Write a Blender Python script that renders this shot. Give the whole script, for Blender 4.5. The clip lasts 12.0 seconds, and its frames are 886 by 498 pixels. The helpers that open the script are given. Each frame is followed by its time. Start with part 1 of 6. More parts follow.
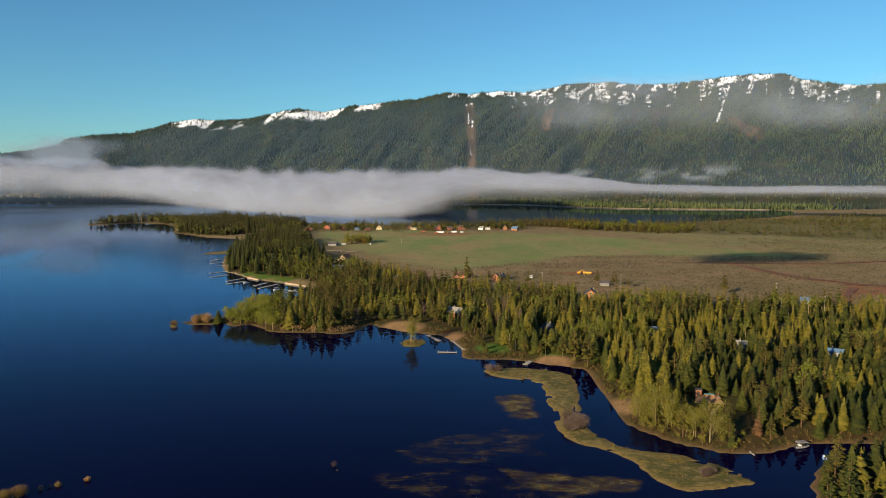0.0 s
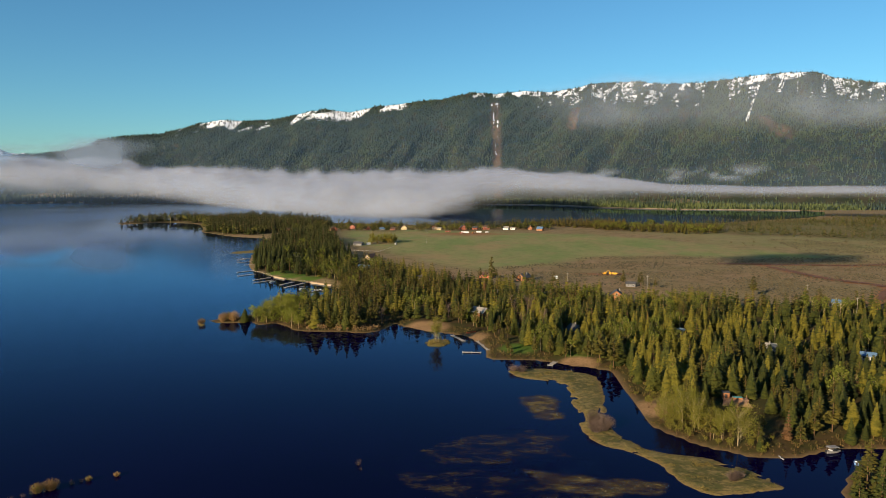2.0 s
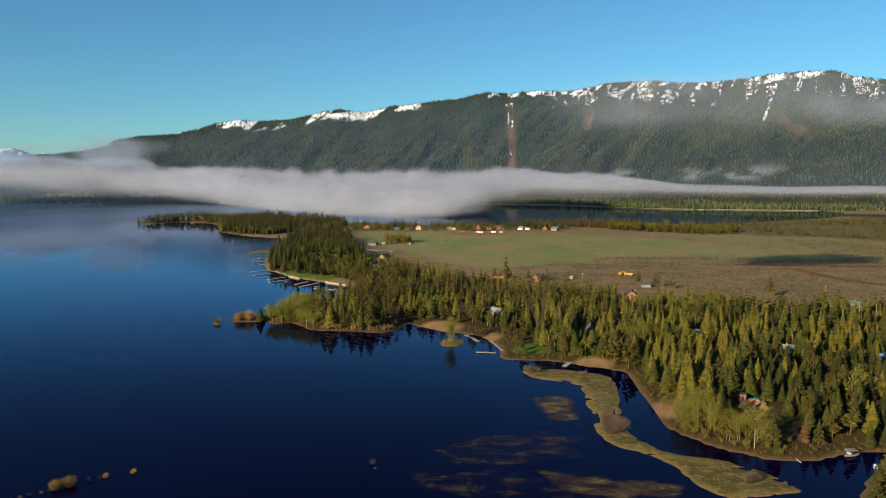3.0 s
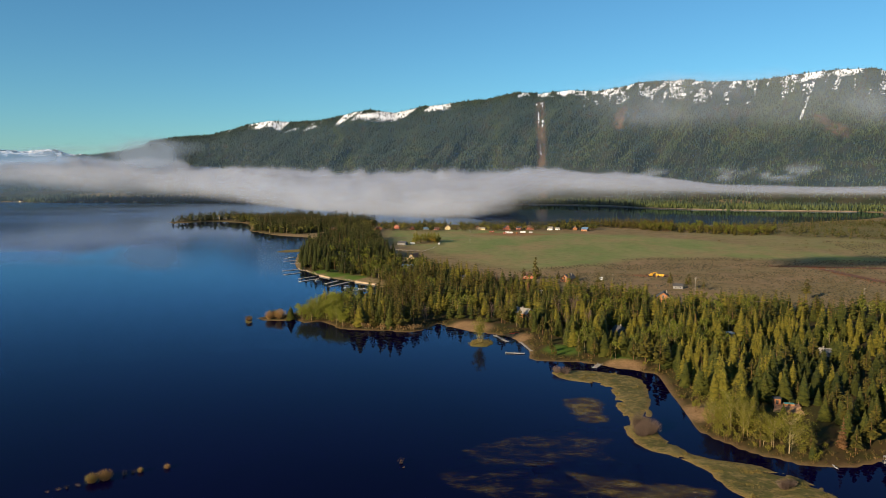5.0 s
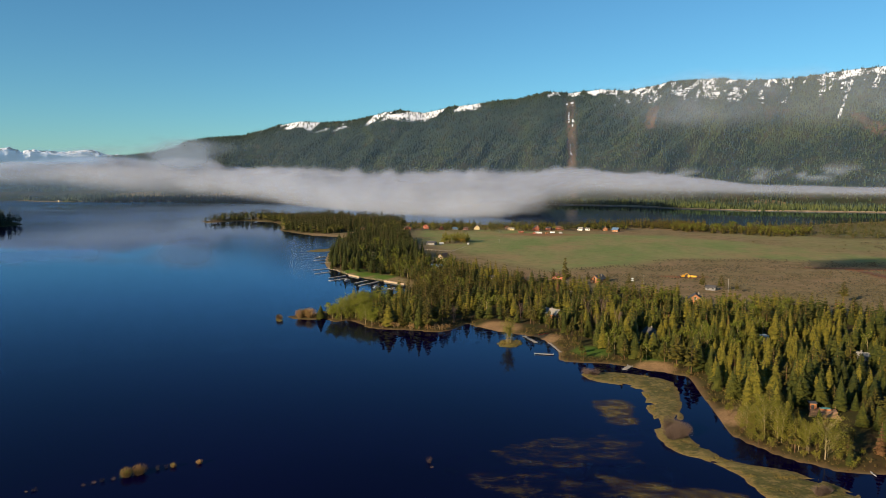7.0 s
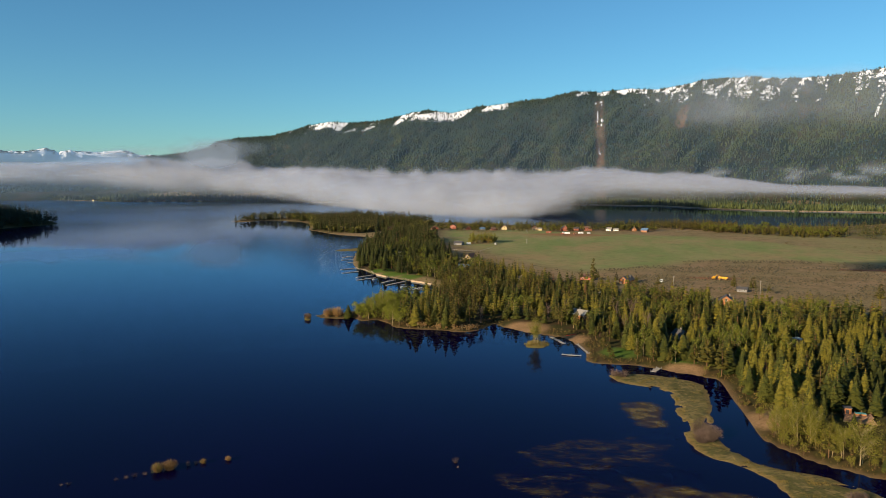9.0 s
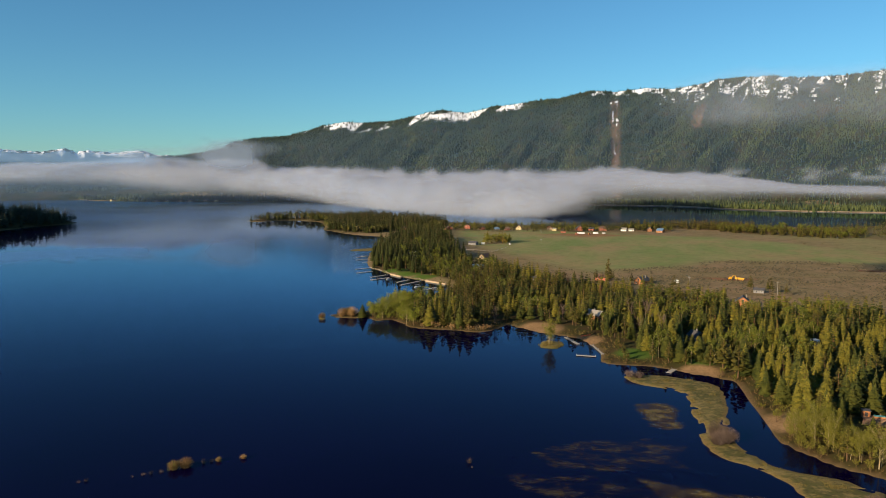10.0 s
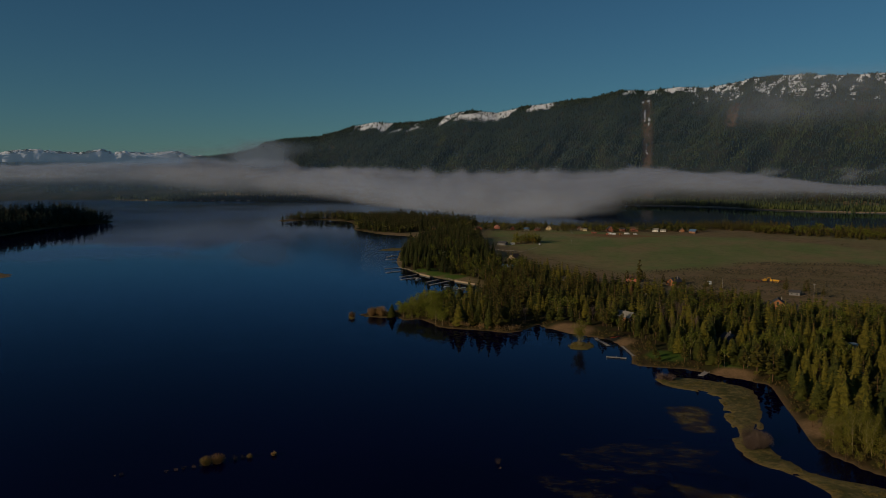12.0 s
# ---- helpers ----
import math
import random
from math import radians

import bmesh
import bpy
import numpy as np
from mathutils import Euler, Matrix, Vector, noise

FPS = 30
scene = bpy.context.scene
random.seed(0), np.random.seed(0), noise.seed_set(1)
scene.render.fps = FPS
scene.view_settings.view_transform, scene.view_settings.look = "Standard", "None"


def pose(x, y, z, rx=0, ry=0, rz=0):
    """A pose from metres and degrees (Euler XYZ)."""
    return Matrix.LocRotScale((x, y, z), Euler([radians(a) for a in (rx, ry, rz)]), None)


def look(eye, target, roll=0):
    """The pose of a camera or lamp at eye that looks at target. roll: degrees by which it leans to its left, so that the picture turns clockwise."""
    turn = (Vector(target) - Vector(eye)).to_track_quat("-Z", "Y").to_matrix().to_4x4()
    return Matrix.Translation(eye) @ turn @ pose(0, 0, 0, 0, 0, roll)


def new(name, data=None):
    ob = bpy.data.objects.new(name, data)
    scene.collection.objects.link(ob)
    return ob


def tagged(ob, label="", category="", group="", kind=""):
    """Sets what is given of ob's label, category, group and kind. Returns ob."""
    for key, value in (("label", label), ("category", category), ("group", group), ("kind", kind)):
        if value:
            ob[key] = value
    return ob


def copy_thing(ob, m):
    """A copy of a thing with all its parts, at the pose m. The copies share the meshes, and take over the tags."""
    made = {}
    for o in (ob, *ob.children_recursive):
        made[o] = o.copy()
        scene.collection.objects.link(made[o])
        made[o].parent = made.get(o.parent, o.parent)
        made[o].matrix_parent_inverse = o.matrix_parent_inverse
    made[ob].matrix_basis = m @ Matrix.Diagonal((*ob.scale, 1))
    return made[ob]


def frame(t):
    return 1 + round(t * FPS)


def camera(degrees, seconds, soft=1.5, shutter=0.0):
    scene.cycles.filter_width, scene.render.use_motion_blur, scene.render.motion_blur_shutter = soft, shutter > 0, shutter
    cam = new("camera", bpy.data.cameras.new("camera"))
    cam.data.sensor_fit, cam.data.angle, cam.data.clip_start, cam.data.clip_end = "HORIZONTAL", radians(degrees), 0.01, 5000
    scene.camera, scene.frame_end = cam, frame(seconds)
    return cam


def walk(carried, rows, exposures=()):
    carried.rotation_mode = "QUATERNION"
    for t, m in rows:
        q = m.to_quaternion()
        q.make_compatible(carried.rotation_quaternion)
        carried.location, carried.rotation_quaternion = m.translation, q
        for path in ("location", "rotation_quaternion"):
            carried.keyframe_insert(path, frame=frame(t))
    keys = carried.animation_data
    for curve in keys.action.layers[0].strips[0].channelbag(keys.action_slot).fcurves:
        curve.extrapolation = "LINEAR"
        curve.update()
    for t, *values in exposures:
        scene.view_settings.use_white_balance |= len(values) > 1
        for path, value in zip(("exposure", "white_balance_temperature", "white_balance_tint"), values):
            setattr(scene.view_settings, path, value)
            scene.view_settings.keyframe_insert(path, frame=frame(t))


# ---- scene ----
cam = camera(64.28, 12.0, 0.8)

# The camera hovers 100 m over the lake and turns slowly to its left.
YAWS = ((0, 0.0), (0.5, 0.46), (1, 0.94), (1.5, 1.48), (2, 2.02), (2.5, 2.58), (3, 3.19), (5, 5.58), (5.5, 6.17), (6, 6.77),
        (6.5, 7.35), (7, 7.95), (9, 10.17), (9.5, 10.74), (10, 11.33), (10.5, 11.94), (11, 12.54), (11.5, 13.15), (12, 13.73))
EXPOSURES = ((0, 0.9), (11.05, 0.9), (11.5, 0.1), (12.0, -1.03))
walk(cam, [(t, pose(0, 0, 100, 84.25, 0, yaw)) for t, yaw in YAWS], EXPOSURES)

scene.cycles.transparent_max_bounces = 64

# ---- daylight: a low morning sun behind and to the left ----
SUN_AZ, SUN_EL = 221.0, 17.0
world = bpy.data.worlds.new("world")
scene.world = world
world.use_nodes = True
wn = world.node_tree
sky = wn.nodes.new("ShaderNodeTexSky")
sky.sky_type = "NISHITA"
sky.sun_disc = False
sky.sun_elevation, sky.sun_rotation = radians(SUN_EL), radians(SUN_AZ)
sky.altitude, sky.air_density, sky.dust_density, sky.ozone_density = 1500, 1.2, 0.5, 6.0
wn.nodes["Background"].inputs["Strength"].default_value = 0.0635
tint = wn.nodes.new("ShaderNodeMix")
tint.data_type, tint.blend_type = "RGBA", "MULTIPLY"
tint.inputs[0].default_value, tint.inputs[7].default_value = 1.0, (0.86, 1.155, 1.055, 1)
wn.links.new(sky.outputs[0], tint.inputs[6])
wn.links.new(tint.outputs[2], wn.nodes["Background"].inputs["Color"])
sun = new("sun", bpy.data.lights.new("sun", "SUN"))
sun.data.energy, sun.data.angle, sun.data.color = 5.0, radians(0.6), (1.0, 0.805, 0.56)
sa, se = radians(SUN_AZ), radians(SUN_EL)
sun.matrix_world = look((math.sin(sa) * math.cos(se) * 900, math.cos(sa) * math.cos(se) * 900, math.sin(se) * 900), (0, 0, 0))


# ---- small tools ----
def lattice(seed):
    return np.random.RandomState(seed).rand(256, 256)


def vnoise(x, y, seed=0):
    tab = lattice(seed)
    xi, yi = np.floor(x).astype(int), np.floor(y).astype(int)
    fx, fy = x - xi, y - yi
    fx, fy = fx * fx * (3 - 2 * fx), fy * fy * (3 - 2 * fy)
    a, b = tab[xi & 255, yi & 255], tab[(xi + 1) & 255, yi & 255]
    c, d = tab[xi & 255, (yi + 1) & 255], tab[(xi + 1) & 255, (yi + 1) & 255]
    return (a * (1 - fx) + b * fx) * (1 - fy) + (c * (1 - fx) + d * fx) * fy


def fbm(x, y, octaves=4, seed=0):
    total, amp, norm = 0, 1.0, 0
    for k in range(octaves):
        total = total + amp * vnoise(x * 2 ** k + 17.3 * k, y * 2 ** k + 9.1 * k, seed + k)
        norm += amp
        amp *= 0.5
    return total / norm


def vnoise3(x, y, z, seed=0):
    """Value noise in space, from slices of the flat one."""
    zi = np.floor(z).astype(int)
    fz = z - zi
    fz = fz * fz * (3 - 2 * fz)
    a = vnoise(x + zi * 37.7, y + zi * 59.3, seed)
    b = vnoise(x + (zi + 1) * 37.7, y + (zi + 1) * 59.3, seed)
    return a * (1 - fz) + b * fz


def billow(x, y, z, octaves=4, seed=0):
    """Rounded heaps with sharp creases between, 0 to 1."""
    total, amp, norm = 0, 1.0, 0
    for k in range(octaves):
        n = vnoise3(x * 2 ** k + 5.7 * k, y * 2 ** k + 3.1 * k, z * 2 ** k, seed + k)
        total = total + amp * np.abs(2 * n - 1)
        norm += amp
        amp *= 0.5
    return total / norm


def smooth(a, b, x):
    t = np.clip((x - a) / (b - a), 0, 1)
    return t * t * (3 - 2 * t)


def sdist(x, y, poly):
    """Signed distance to a closed outline, positive inside."""
    p = np.array(poly, float)
    q = np.roll(p, -1, 0)
    best = np.full(x.shape, 1e18)
    inside = np.zeros(x.shape, bool)
    for (ax, ay), (bx, by) in zip(p, q):
        ex, ey = bx - ax, by - ay
        t = np.clip(((x - ax) * ex + (y - ay) * ey) / (ex * ex + ey * ey + 1e-9), 0, 1)
        best = np.minimum(best, (x - ax - t * ex) ** 2 + (y - ay - t * ey) ** 2)
        if ay != by:
            inside ^= ((ay > y) != (by > y)) & (x < (bx - ax) * (y - ay) / (by - ay) + ax)
    return np.where(inside, 1, -1) * np.sqrt(best)


def rounded(poly, times=2, closed=True):
    """The outline with its corners cut, so that it runs like a natural shore."""
    p = np.array(poly, float)
    for _ in range(times):
        a, b = (p, np.roll(p, -1, 0)) if closed else (p[:-1], p[1:])
        p = np.stack([a * 0.75 + b * 0.25, a * 0.25 + b * 0.75], 1).reshape(-1, 2)
    return p


def mesh_of(name, verts, faces, mats, index=None, soft=False):
    """A mesh from arrays of corners and of triangles or quads."""
    me = bpy.data.meshes.new(name)
    verts, faces = np.asarray(verts, np.float32), np.asarray(faces, np.int32)
    n = faces.shape[1]
    me.vertices.add(len(verts))
    me.vertices.foreach_set("co", verts.ravel())
    me.loops.add(faces.size)
    me.loops.foreach_set("vertex_index", faces.ravel())
    me.polygons.add(len(faces))
    me.polygons.foreach_set("loop_start", np.arange(len(faces), dtype=np.int32) * n)
    if index is not None:
        me.polygons.foreach_set("material_index", np.asarray(index, np.int32))
    me.polygons.foreach_set("use_smooth", np.full(len(faces), soft))
    for m in mats:
        me.materials.append(m)
    me.update(calc_edges=True)
    me.validate()
    return me


def attribute(me, name, values):
    a = me.attributes.new(name, "FLOAT", "POINT")
    a.data.foreach_set("value", np.asarray(values, np.float32).ravel())


def grid_faces(rows, cols, wrap=False):
    i, j = np.meshgrid(np.arange(rows - 1), np.arange(cols if wrap else cols - 1), indexing="ij")
    k = (j + 1) % cols
    return np.stack([i * cols + j, i * cols + k, (i + 1) * cols + k, (i + 1) * cols + j], -1).reshape(-1, 4)


def part(name, bm, material, parent, label=""):
    me = bpy.data.meshes.new(name)
    bm.to_mesh(me)
    bm.free()
    me.materials.append(material)
    ob = new(name, me)
    ob.parent = parent
    return tagged(ob, label)


# ---- materials ----
class Nodes:
    """A material with a Principled surface and short ways to add nodes."""

    def __init__(self, name, rough=0.8, spec=0.3, metal=0.0):
        self.mat = bpy.data.materials.new(name)
        self.mat.use_nodes = True
        self.tree = self.mat.node_tree
        self.b = self.tree.nodes["Principled BSDF"]
        self.b.inputs["Roughness"].default_value = rough
        self.b.inputs["Specular IOR Level"].default_value = spec
        self.b.inputs["Metallic"].default_value = metal
        self.geo = self.tree.nodes.new("ShaderNodeNewGeometry")

    def link(self, a, b):
        self.tree.links.new(a, b)

    def noise(self, scale, detail=4, rough=0.55, stretch=None):
        n = self.tree.nodes.new("ShaderNodeTexNoise")
        n.inputs["Scale"].default_value, n.inputs["Detail"].default_value, n.inputs["Roughness"].default_value = scale, detail, rough
        where = self.geo.outputs["Position"]
        if stretch:
            m = self.tree.nodes.new("ShaderNodeMapping")
            m.inputs["Scale"].default_value = stretch
            self.link(where, m.inputs["Vector"])
            where = m.outputs[0]
        self.link(where, n.inputs["Vector"])
        return n.outputs["Fac"]

    def attr(self, name):
        n = self.tree.nodes.new("ShaderNodeAttribute")
        n.attribute_name = name
        return n.outputs["Fac"]

    def island(self):
        return self.geo.outputs["Random Per Island"]

    def own(self):
        return self.tree.nodes.new("ShaderNodeObjectInfo").outputs["Random"]

    def step(self, value, lo, hi, a=0.0, b=1.0):
        n = self.tree.nodes.new("ShaderNodeMapRange")
        n.interpolation_type = "SMOOTHSTEP"
        for k, v in (("From Min", lo), ("From Max", hi), ("To Min", a), ("To Max", b)):
            n.inputs[k].default_value = v
        self.link(value, n.inputs["Value"])
        return n.outputs[0]

    def calc(self, op, a, b):
        n = self.tree.nodes.new("ShaderNodeMath")
        n.operation = op
        for socket, v in zip(n.inputs, (a, b)):
            if isinstance(v, (int, float)):
                socket.default_value = v
            else:
                self.link(v, socket)
        return n.outputs[0]

    def mix(self, fac, a, b, kind="MIX"):
        n = self.tree.nodes.new("ShaderNodeMix")
        n.data_type, n.blend_type = "RGBA", kind
        for socket, v in ((n.inputs[0], fac), (n.inputs[6], a), (n.inputs[7], b)):
            if isinstance(v, tuple):
                socket.default_value = (*v, 1)
            elif isinstance(v, (int, float)):
                socket.default_value = v
            else:
                self.link(v, socket)
        return n.outputs[2]

    def colour(self, c):
        if isinstance(c, tuple):
            self.b.inputs["Base Color"].default_value = (*c, 1)
        else:
            self.link(c, self.b.inputs["Base Color"])

    def bump(self, height, strength=0.3, distance=0.1):
        n = self.tree.nodes.new("ShaderNodeBump")
        n.inputs["Strength"].default_value, n.inputs["Distance"].default_value = strength, distance
        self.link(height, n.inputs["Height"])
        self.link(n.outputs[0], self.b.inputs["Normal"])


def foliage(name, dark, mid, light, patch=0.09, spread=0.55):
    n = Nodes(name, 0.75, 0.15)
    c = n.mix(n.step(n.noise(patch, 2), 0.35, 0.65), dark, light)
    c = n.mix(n.step(n.noise(patch * 6, 2), 0.3, 0.7), c, mid)
    c = n.mix(n.calc("MULTIPLY", n.own(), 0.5), c, mid)
    c = n.mix(n.step(n.island(), 0.15, 1, 0.0, spread), c, light)
    c = n.mix(n.step(n.island(), 0.5, 0.0, 0.0, 0.6), c, dark)
    n.colour(c)
    return n.mat


def plain(name, a, b, scale=0.6, rough=0.8, spec=0.3, metal=0.0, bump=0.0):
    n = Nodes(name, rough, spec, metal)
    c = n.mix(n.step(n.noise(scale, 5), 0.3, 0.7), a, b)
    c = n.mix(n.step(n.noise(scale * 9, 3), 0.35, 0.75, 0, 0.4), c, tuple(v * 0.6 for v in a))
    n.colour(c)
    if bump:
        n.bump(n.noise(scale * 6, 4), bump, 0.1)
    return n.mat


def ground_material():
    n = Nodes("ground_soil", 0.95, 0.1)
    big, mid, fine = n.noise(0.012, 5), n.noise(0.09, 5), n.noise(0.9, 4)
    c = n.mix(n.step(big, 0.35, 0.65), (0.225, 0.15, 0.082), (0.18, 0.14, 0.066))
    c = n.mix(n.step(n.noise(0.05, 6, 0.7), 0.45, 0.66, 0, 0.8), c, (0.1, 0.0798, 0.032))
    c = n.mix(n.step(fine, 0.4, 0.75, 0, 0.5), c, (0.28, 0.1848, 0.0896))
    c = n.mix(n.step(n.noise(0.3, 5, 0.7), 0.5, 0.68, 0, 0.75), c, (0.085, 0.065, 0.03))
    streak = n.noise(0.016, 6, 0.62, (1.0, 0.5, 1))
    g = n.mix(n.step(streak, 0.38, 0.62), (0.15, 0.185, 0.058), (0.215, 0.20, 0.08))
    g = n.mix(n.step(n.noise(0.011, 6, 0.65, (1.0, 0.7, 1)), 0.46, 0.66, 0, 0.8), g, (0.25, 0.175, 0.085))
    g = n.mix(n.step(n.noise(0.10, 5, 0.7), 0.46, 0.66, 0, 0.45), g, (0.105, 0.118, 0.042))
    c = n.mix(n.calc("MULTIPLY", n.attr("green"), n.step(mid, 0.1, 0.5, 0.75, 1)), c, g)
    soil = n.mix(n.step(mid, 0.3, 0.7), (0.25, 0.105, 0.05), (0.20, 0.09, 0.045))
    c = n.mix(n.attr("duff"), c, n.mix(n.step(mid, 0.35, 0.65), (0.055, 0.0353, 0.0141), (0.04, 0.0378, 0.0102)))
    c = n.mix(n.attr("lawn"), c, n.mix(n.step(mid, 0.3, 0.7), (0.05, 0.1008, 0.0096), (0.08, 0.1176, 0.0192)))
    c = n.mix(n.attr("dirt"), c, soil)
    sand = n.mix(n.step(fine, 0.3, 0.7), (0.29, 0.175, 0.085), (0.20, 0.12, 0.056))
    c = n.mix(n.calc("MULTIPLY", n.attr("sand"), n.step(mid, 0.2, 0.6, 0.55, 1)), c, sand)
    reed = n.mix(n.step(mid, 0.35, 0.65), (0.17, 0.125, 0.04), (0.10, 0.09, 0.022))
    reed = n.mix(n.step(fine, 0.4, 0.7, 0, 0.6), reed, (0.18, 0.1176, 0.0448))
    c = n.mix(n.attr("reed"), c, reed)
    n.colour(c)
    n.bump(fine, 0.5, 0.4)
    return n.mat


def water_material():
    """Calm lake: a dark blue body under a mirror that strengthens with distance, brushed here and there by a breeze."""
    n = Nodes("lake_water", 0.03, 0.5)
    t = n.tree
    t.nodes.remove(n.b)
    body, gloss, fresnel, mx, split, wave = (t.nodes.new(k) for k in ("ShaderNodeBsdfDiffuse", "ShaderNodeBsdfGlossy", "ShaderNodeFresnel", "ShaderNodeMixShader", "ShaderNodeSeparateXYZ", "ShaderNodeBump"))
    n.link(n.mix(n.step(n.noise(0.01, 3), 0.35, 0.65), (0.0014, 0.0004, 0.0105), (0.0019, 0.0006, 0.0145)), body.inputs["Color"])
    gloss.inputs["Color"].default_value = (0.55, 0.735, 1.0, 1)
    n.link(n.geo.outputs["Position"], split.inputs[0])
    open_water = n.step(split.outputs[1], 220, 820)
    breeze = n.step(n.noise(0.004, 4, 0.55, (0.7, 2.2, 1)), 0.42, 0.68)
    far = n.calc("MULTIPLY", n.step(split.outputs[1], 1000, 1700), n.step(split.outputs[0], -1000, -650, 1.0, 0.12))
    lee = n.calc("ADD", n.calc("ADD", split.outputs[0], n.calc("MULTIPLY", split.outputs[1], 0.5)), n.calc("MULTIPLY", n.noise(0.006, 3), 160.0))
    ruffle = n.calc("MULTIPLY", n.calc("MULTIPLY", n.step(lee, 20, 160), n.calc("MULTIPLY", n.step(split.outputs[1], 520, 800), n.step(split.outputs[1], 1050, 1400, 1.0, 0.2))), n.step(split.outputs[0], -260, -60, 1.0, 0.0))
    n.link(n.calc("ADD", n.calc("MULTIPLY", n.calc("ADD", n.calc("MULTIPLY", breeze, 0.05), 0.14), far), n.calc("ADD", n.calc("MULTIPLY", ruffle, 0.10), 0.02)), gloss.inputs["Roughness"])
    n.link(n.calc("ADD", n.calc("MULTIPLY", open_water, 0.25), 1.122), fresnel.inputs["IOR"])
    wave.inputs["Strength"].default_value, wave.inputs["Distance"].default_value = 0.04, 0.12
    ripple = n.calc("ADD", n.noise(0.35, 3, 0.5, (0.6, 1.6, 1)), n.calc("MULTIPLY", n.noise(0.06, 3, 0.5, (0.5, 1.6, 1)), 2.0))
    n.link(n.calc("MULTIPLY", ripple, n.calc("MULTIPLY", n.step(breeze, 0.0, 1.0, 0.35, 1.0), n.step(split.outputs[1], 280, 620, 1.0, 0.0))), wave.inputs["Height"])
    n.link(wave.outputs[0], gloss.inputs["Normal"])
    n.link(fresnel.outputs[0], mx.inputs[0])
    n.link(body.outputs[0], mx.inputs[1])
    n.link(gloss.outputs[0], mx.inputs[2])
    n.link(mx.outputs[0], t.nodes["Material Output"].inputs["Surface"])
    return n.mat


def mountain_material():
    n = Nodes("mountain_soil", 0.95, 0.1)
    mid, fine = n.noise(0.012, 5), n.noise(0.06, 5)
    c = n.mix(n.step(mid, 0.35, 0.65), (0.02, 0.027, 0.014), (0.042, 0.038, 0.022))
    c = n.mix(n.attr("clear"), c, n.mix(n.step(fine, 0.35, 0.65), (0.13, 0.072, 0.05), (0.075, 0.07, 0.036)))
    patch = n.calc("ADD", n.calc("MULTIPLY", fine, 0.9), n.calc("MULTIPLY", n.noise(0.018, 5), 0.7))
    c = n.mix(n.step(n.calc("ADD", n.attr("snow"), patch), 1.22, 1.34), c, (0.80, 0.81, 0.85))
    n.colour(c)
    n.bump(fine, 0.6, 6.0)
    return n.mat


def fog_material(name, alpha, tone=(0.398, 0.442, 0.545), scale=0.011, flat=2.2):
    n = Nodes(name, 1.0, 0.0)
    t = n.tree
    t.nodes.remove(n.b)
    d, tr, mx, clear = (t.nodes.new(k) for k in ("ShaderNodeBsdfDiffuse", "ShaderNodeBsdfTranslucent", "ShaderNodeMixShader", "ShaderNodeBsdfTransparent"))
    for s in (d, tr):
        s.inputs["Color"].default_value = (*tone, 1)
    mx.inputs[0].default_value = 0.35
    n.link(d.outputs[0], mx.inputs[1])
    n.link(tr.outputs[0], mx.inputs[2])
    last = t.nodes.new("ShaderNodeMixShader")
    soft = n.step(n.noise(scale, 4, 0.55, (1, 1, flat)), 0.25, 0.7, 0.62, 1.2)
    a = n.calc("MULTIPLY", n.calc("MULTIPLY", soft, n.attr("thick")), alpha)
    a = n.calc("MINIMUM", a, 0.98)
    n.link(a, last.inputs[0])
    n.link(clear.outputs[0], last.inputs[1])
    n.link(mx.outputs[0], last.inputs[2])
    n.link(last.outputs[0], t.nodes["Material Output"].inputs["Surface"])
    return n.mat


def weed_material():
    """Loose weed afloat: flecks of olive, straw and brown with open water between."""
    n = Nodes("weed_mat", 0.6, 0.3)
    big, fine = n.noise(0.12, 5, 0.6, (0.7, 1.2, 1)), n.noise(0.55, 8, 0.9, (0.8, 1.2, 1))
    c = n.mix(n.step(fine, 0.35, 0.65), (0.10, 0.072, 0.014), (0.16, 0.11, 0.026))
    n.colour(n.mix(n.step(big, 0.42, 0.62), (0.07, 0.042, 0.018), c))
    cover = n.calc("ADD", n.calc("MULTIPLY", n.calc("ADD", n.calc("MULTIPLY", big, 0.8), n.calc("MULTIPLY", fine, 1.2)), 0.75), n.attr("thick"))
    n.link(n.step(cover, 0.98, 1.35, 0.0, 0.85), n.b.inputs["Alpha"])
    return n.mat


def marsh_material():
    """Matted dead reed: olive heart, straw edges, fine lying stems and damp dark spots."""
    n = Nodes("matted_reed", 0.9, 0.15)
    big, mid, fine = n.noise(0.05, 4), n.noise(0.28, 5, 0.65), n.noise(1.1, 4, 0.75, (0.5, 1.5, 1))
    c = n.mix(n.step(big, 0.42, 0.58), (0.085, 0.080, 0.022), (0.16, 0.128, 0.044))
    c = n.mix(n.step(mid, 0.46, 0.62, 0, 0.85), c, (0.23, 0.165, 0.062))
    c = n.mix(n.step(n.noise(0.16, 4, 0.6), 0.54, 0.66, 0, 0.7), c, (0.065, 0.062, 0.018))
    c = n.mix(n.attr("rim"), c, (0.20, 0.135, 0.045))
    c = n.mix(n.step(fine, 0.48, 0.62, 0, 0.85), c, (0.05, 0.043, 0.015))
    n.colour(n.mix(n.step(n.noise(0.8, 3), 0.62, 0.74, 0, 0.7), c, (0.045, 0.034, 0.013)))
    n.bump(fine, 0.7, 0.3)
    return n.mat


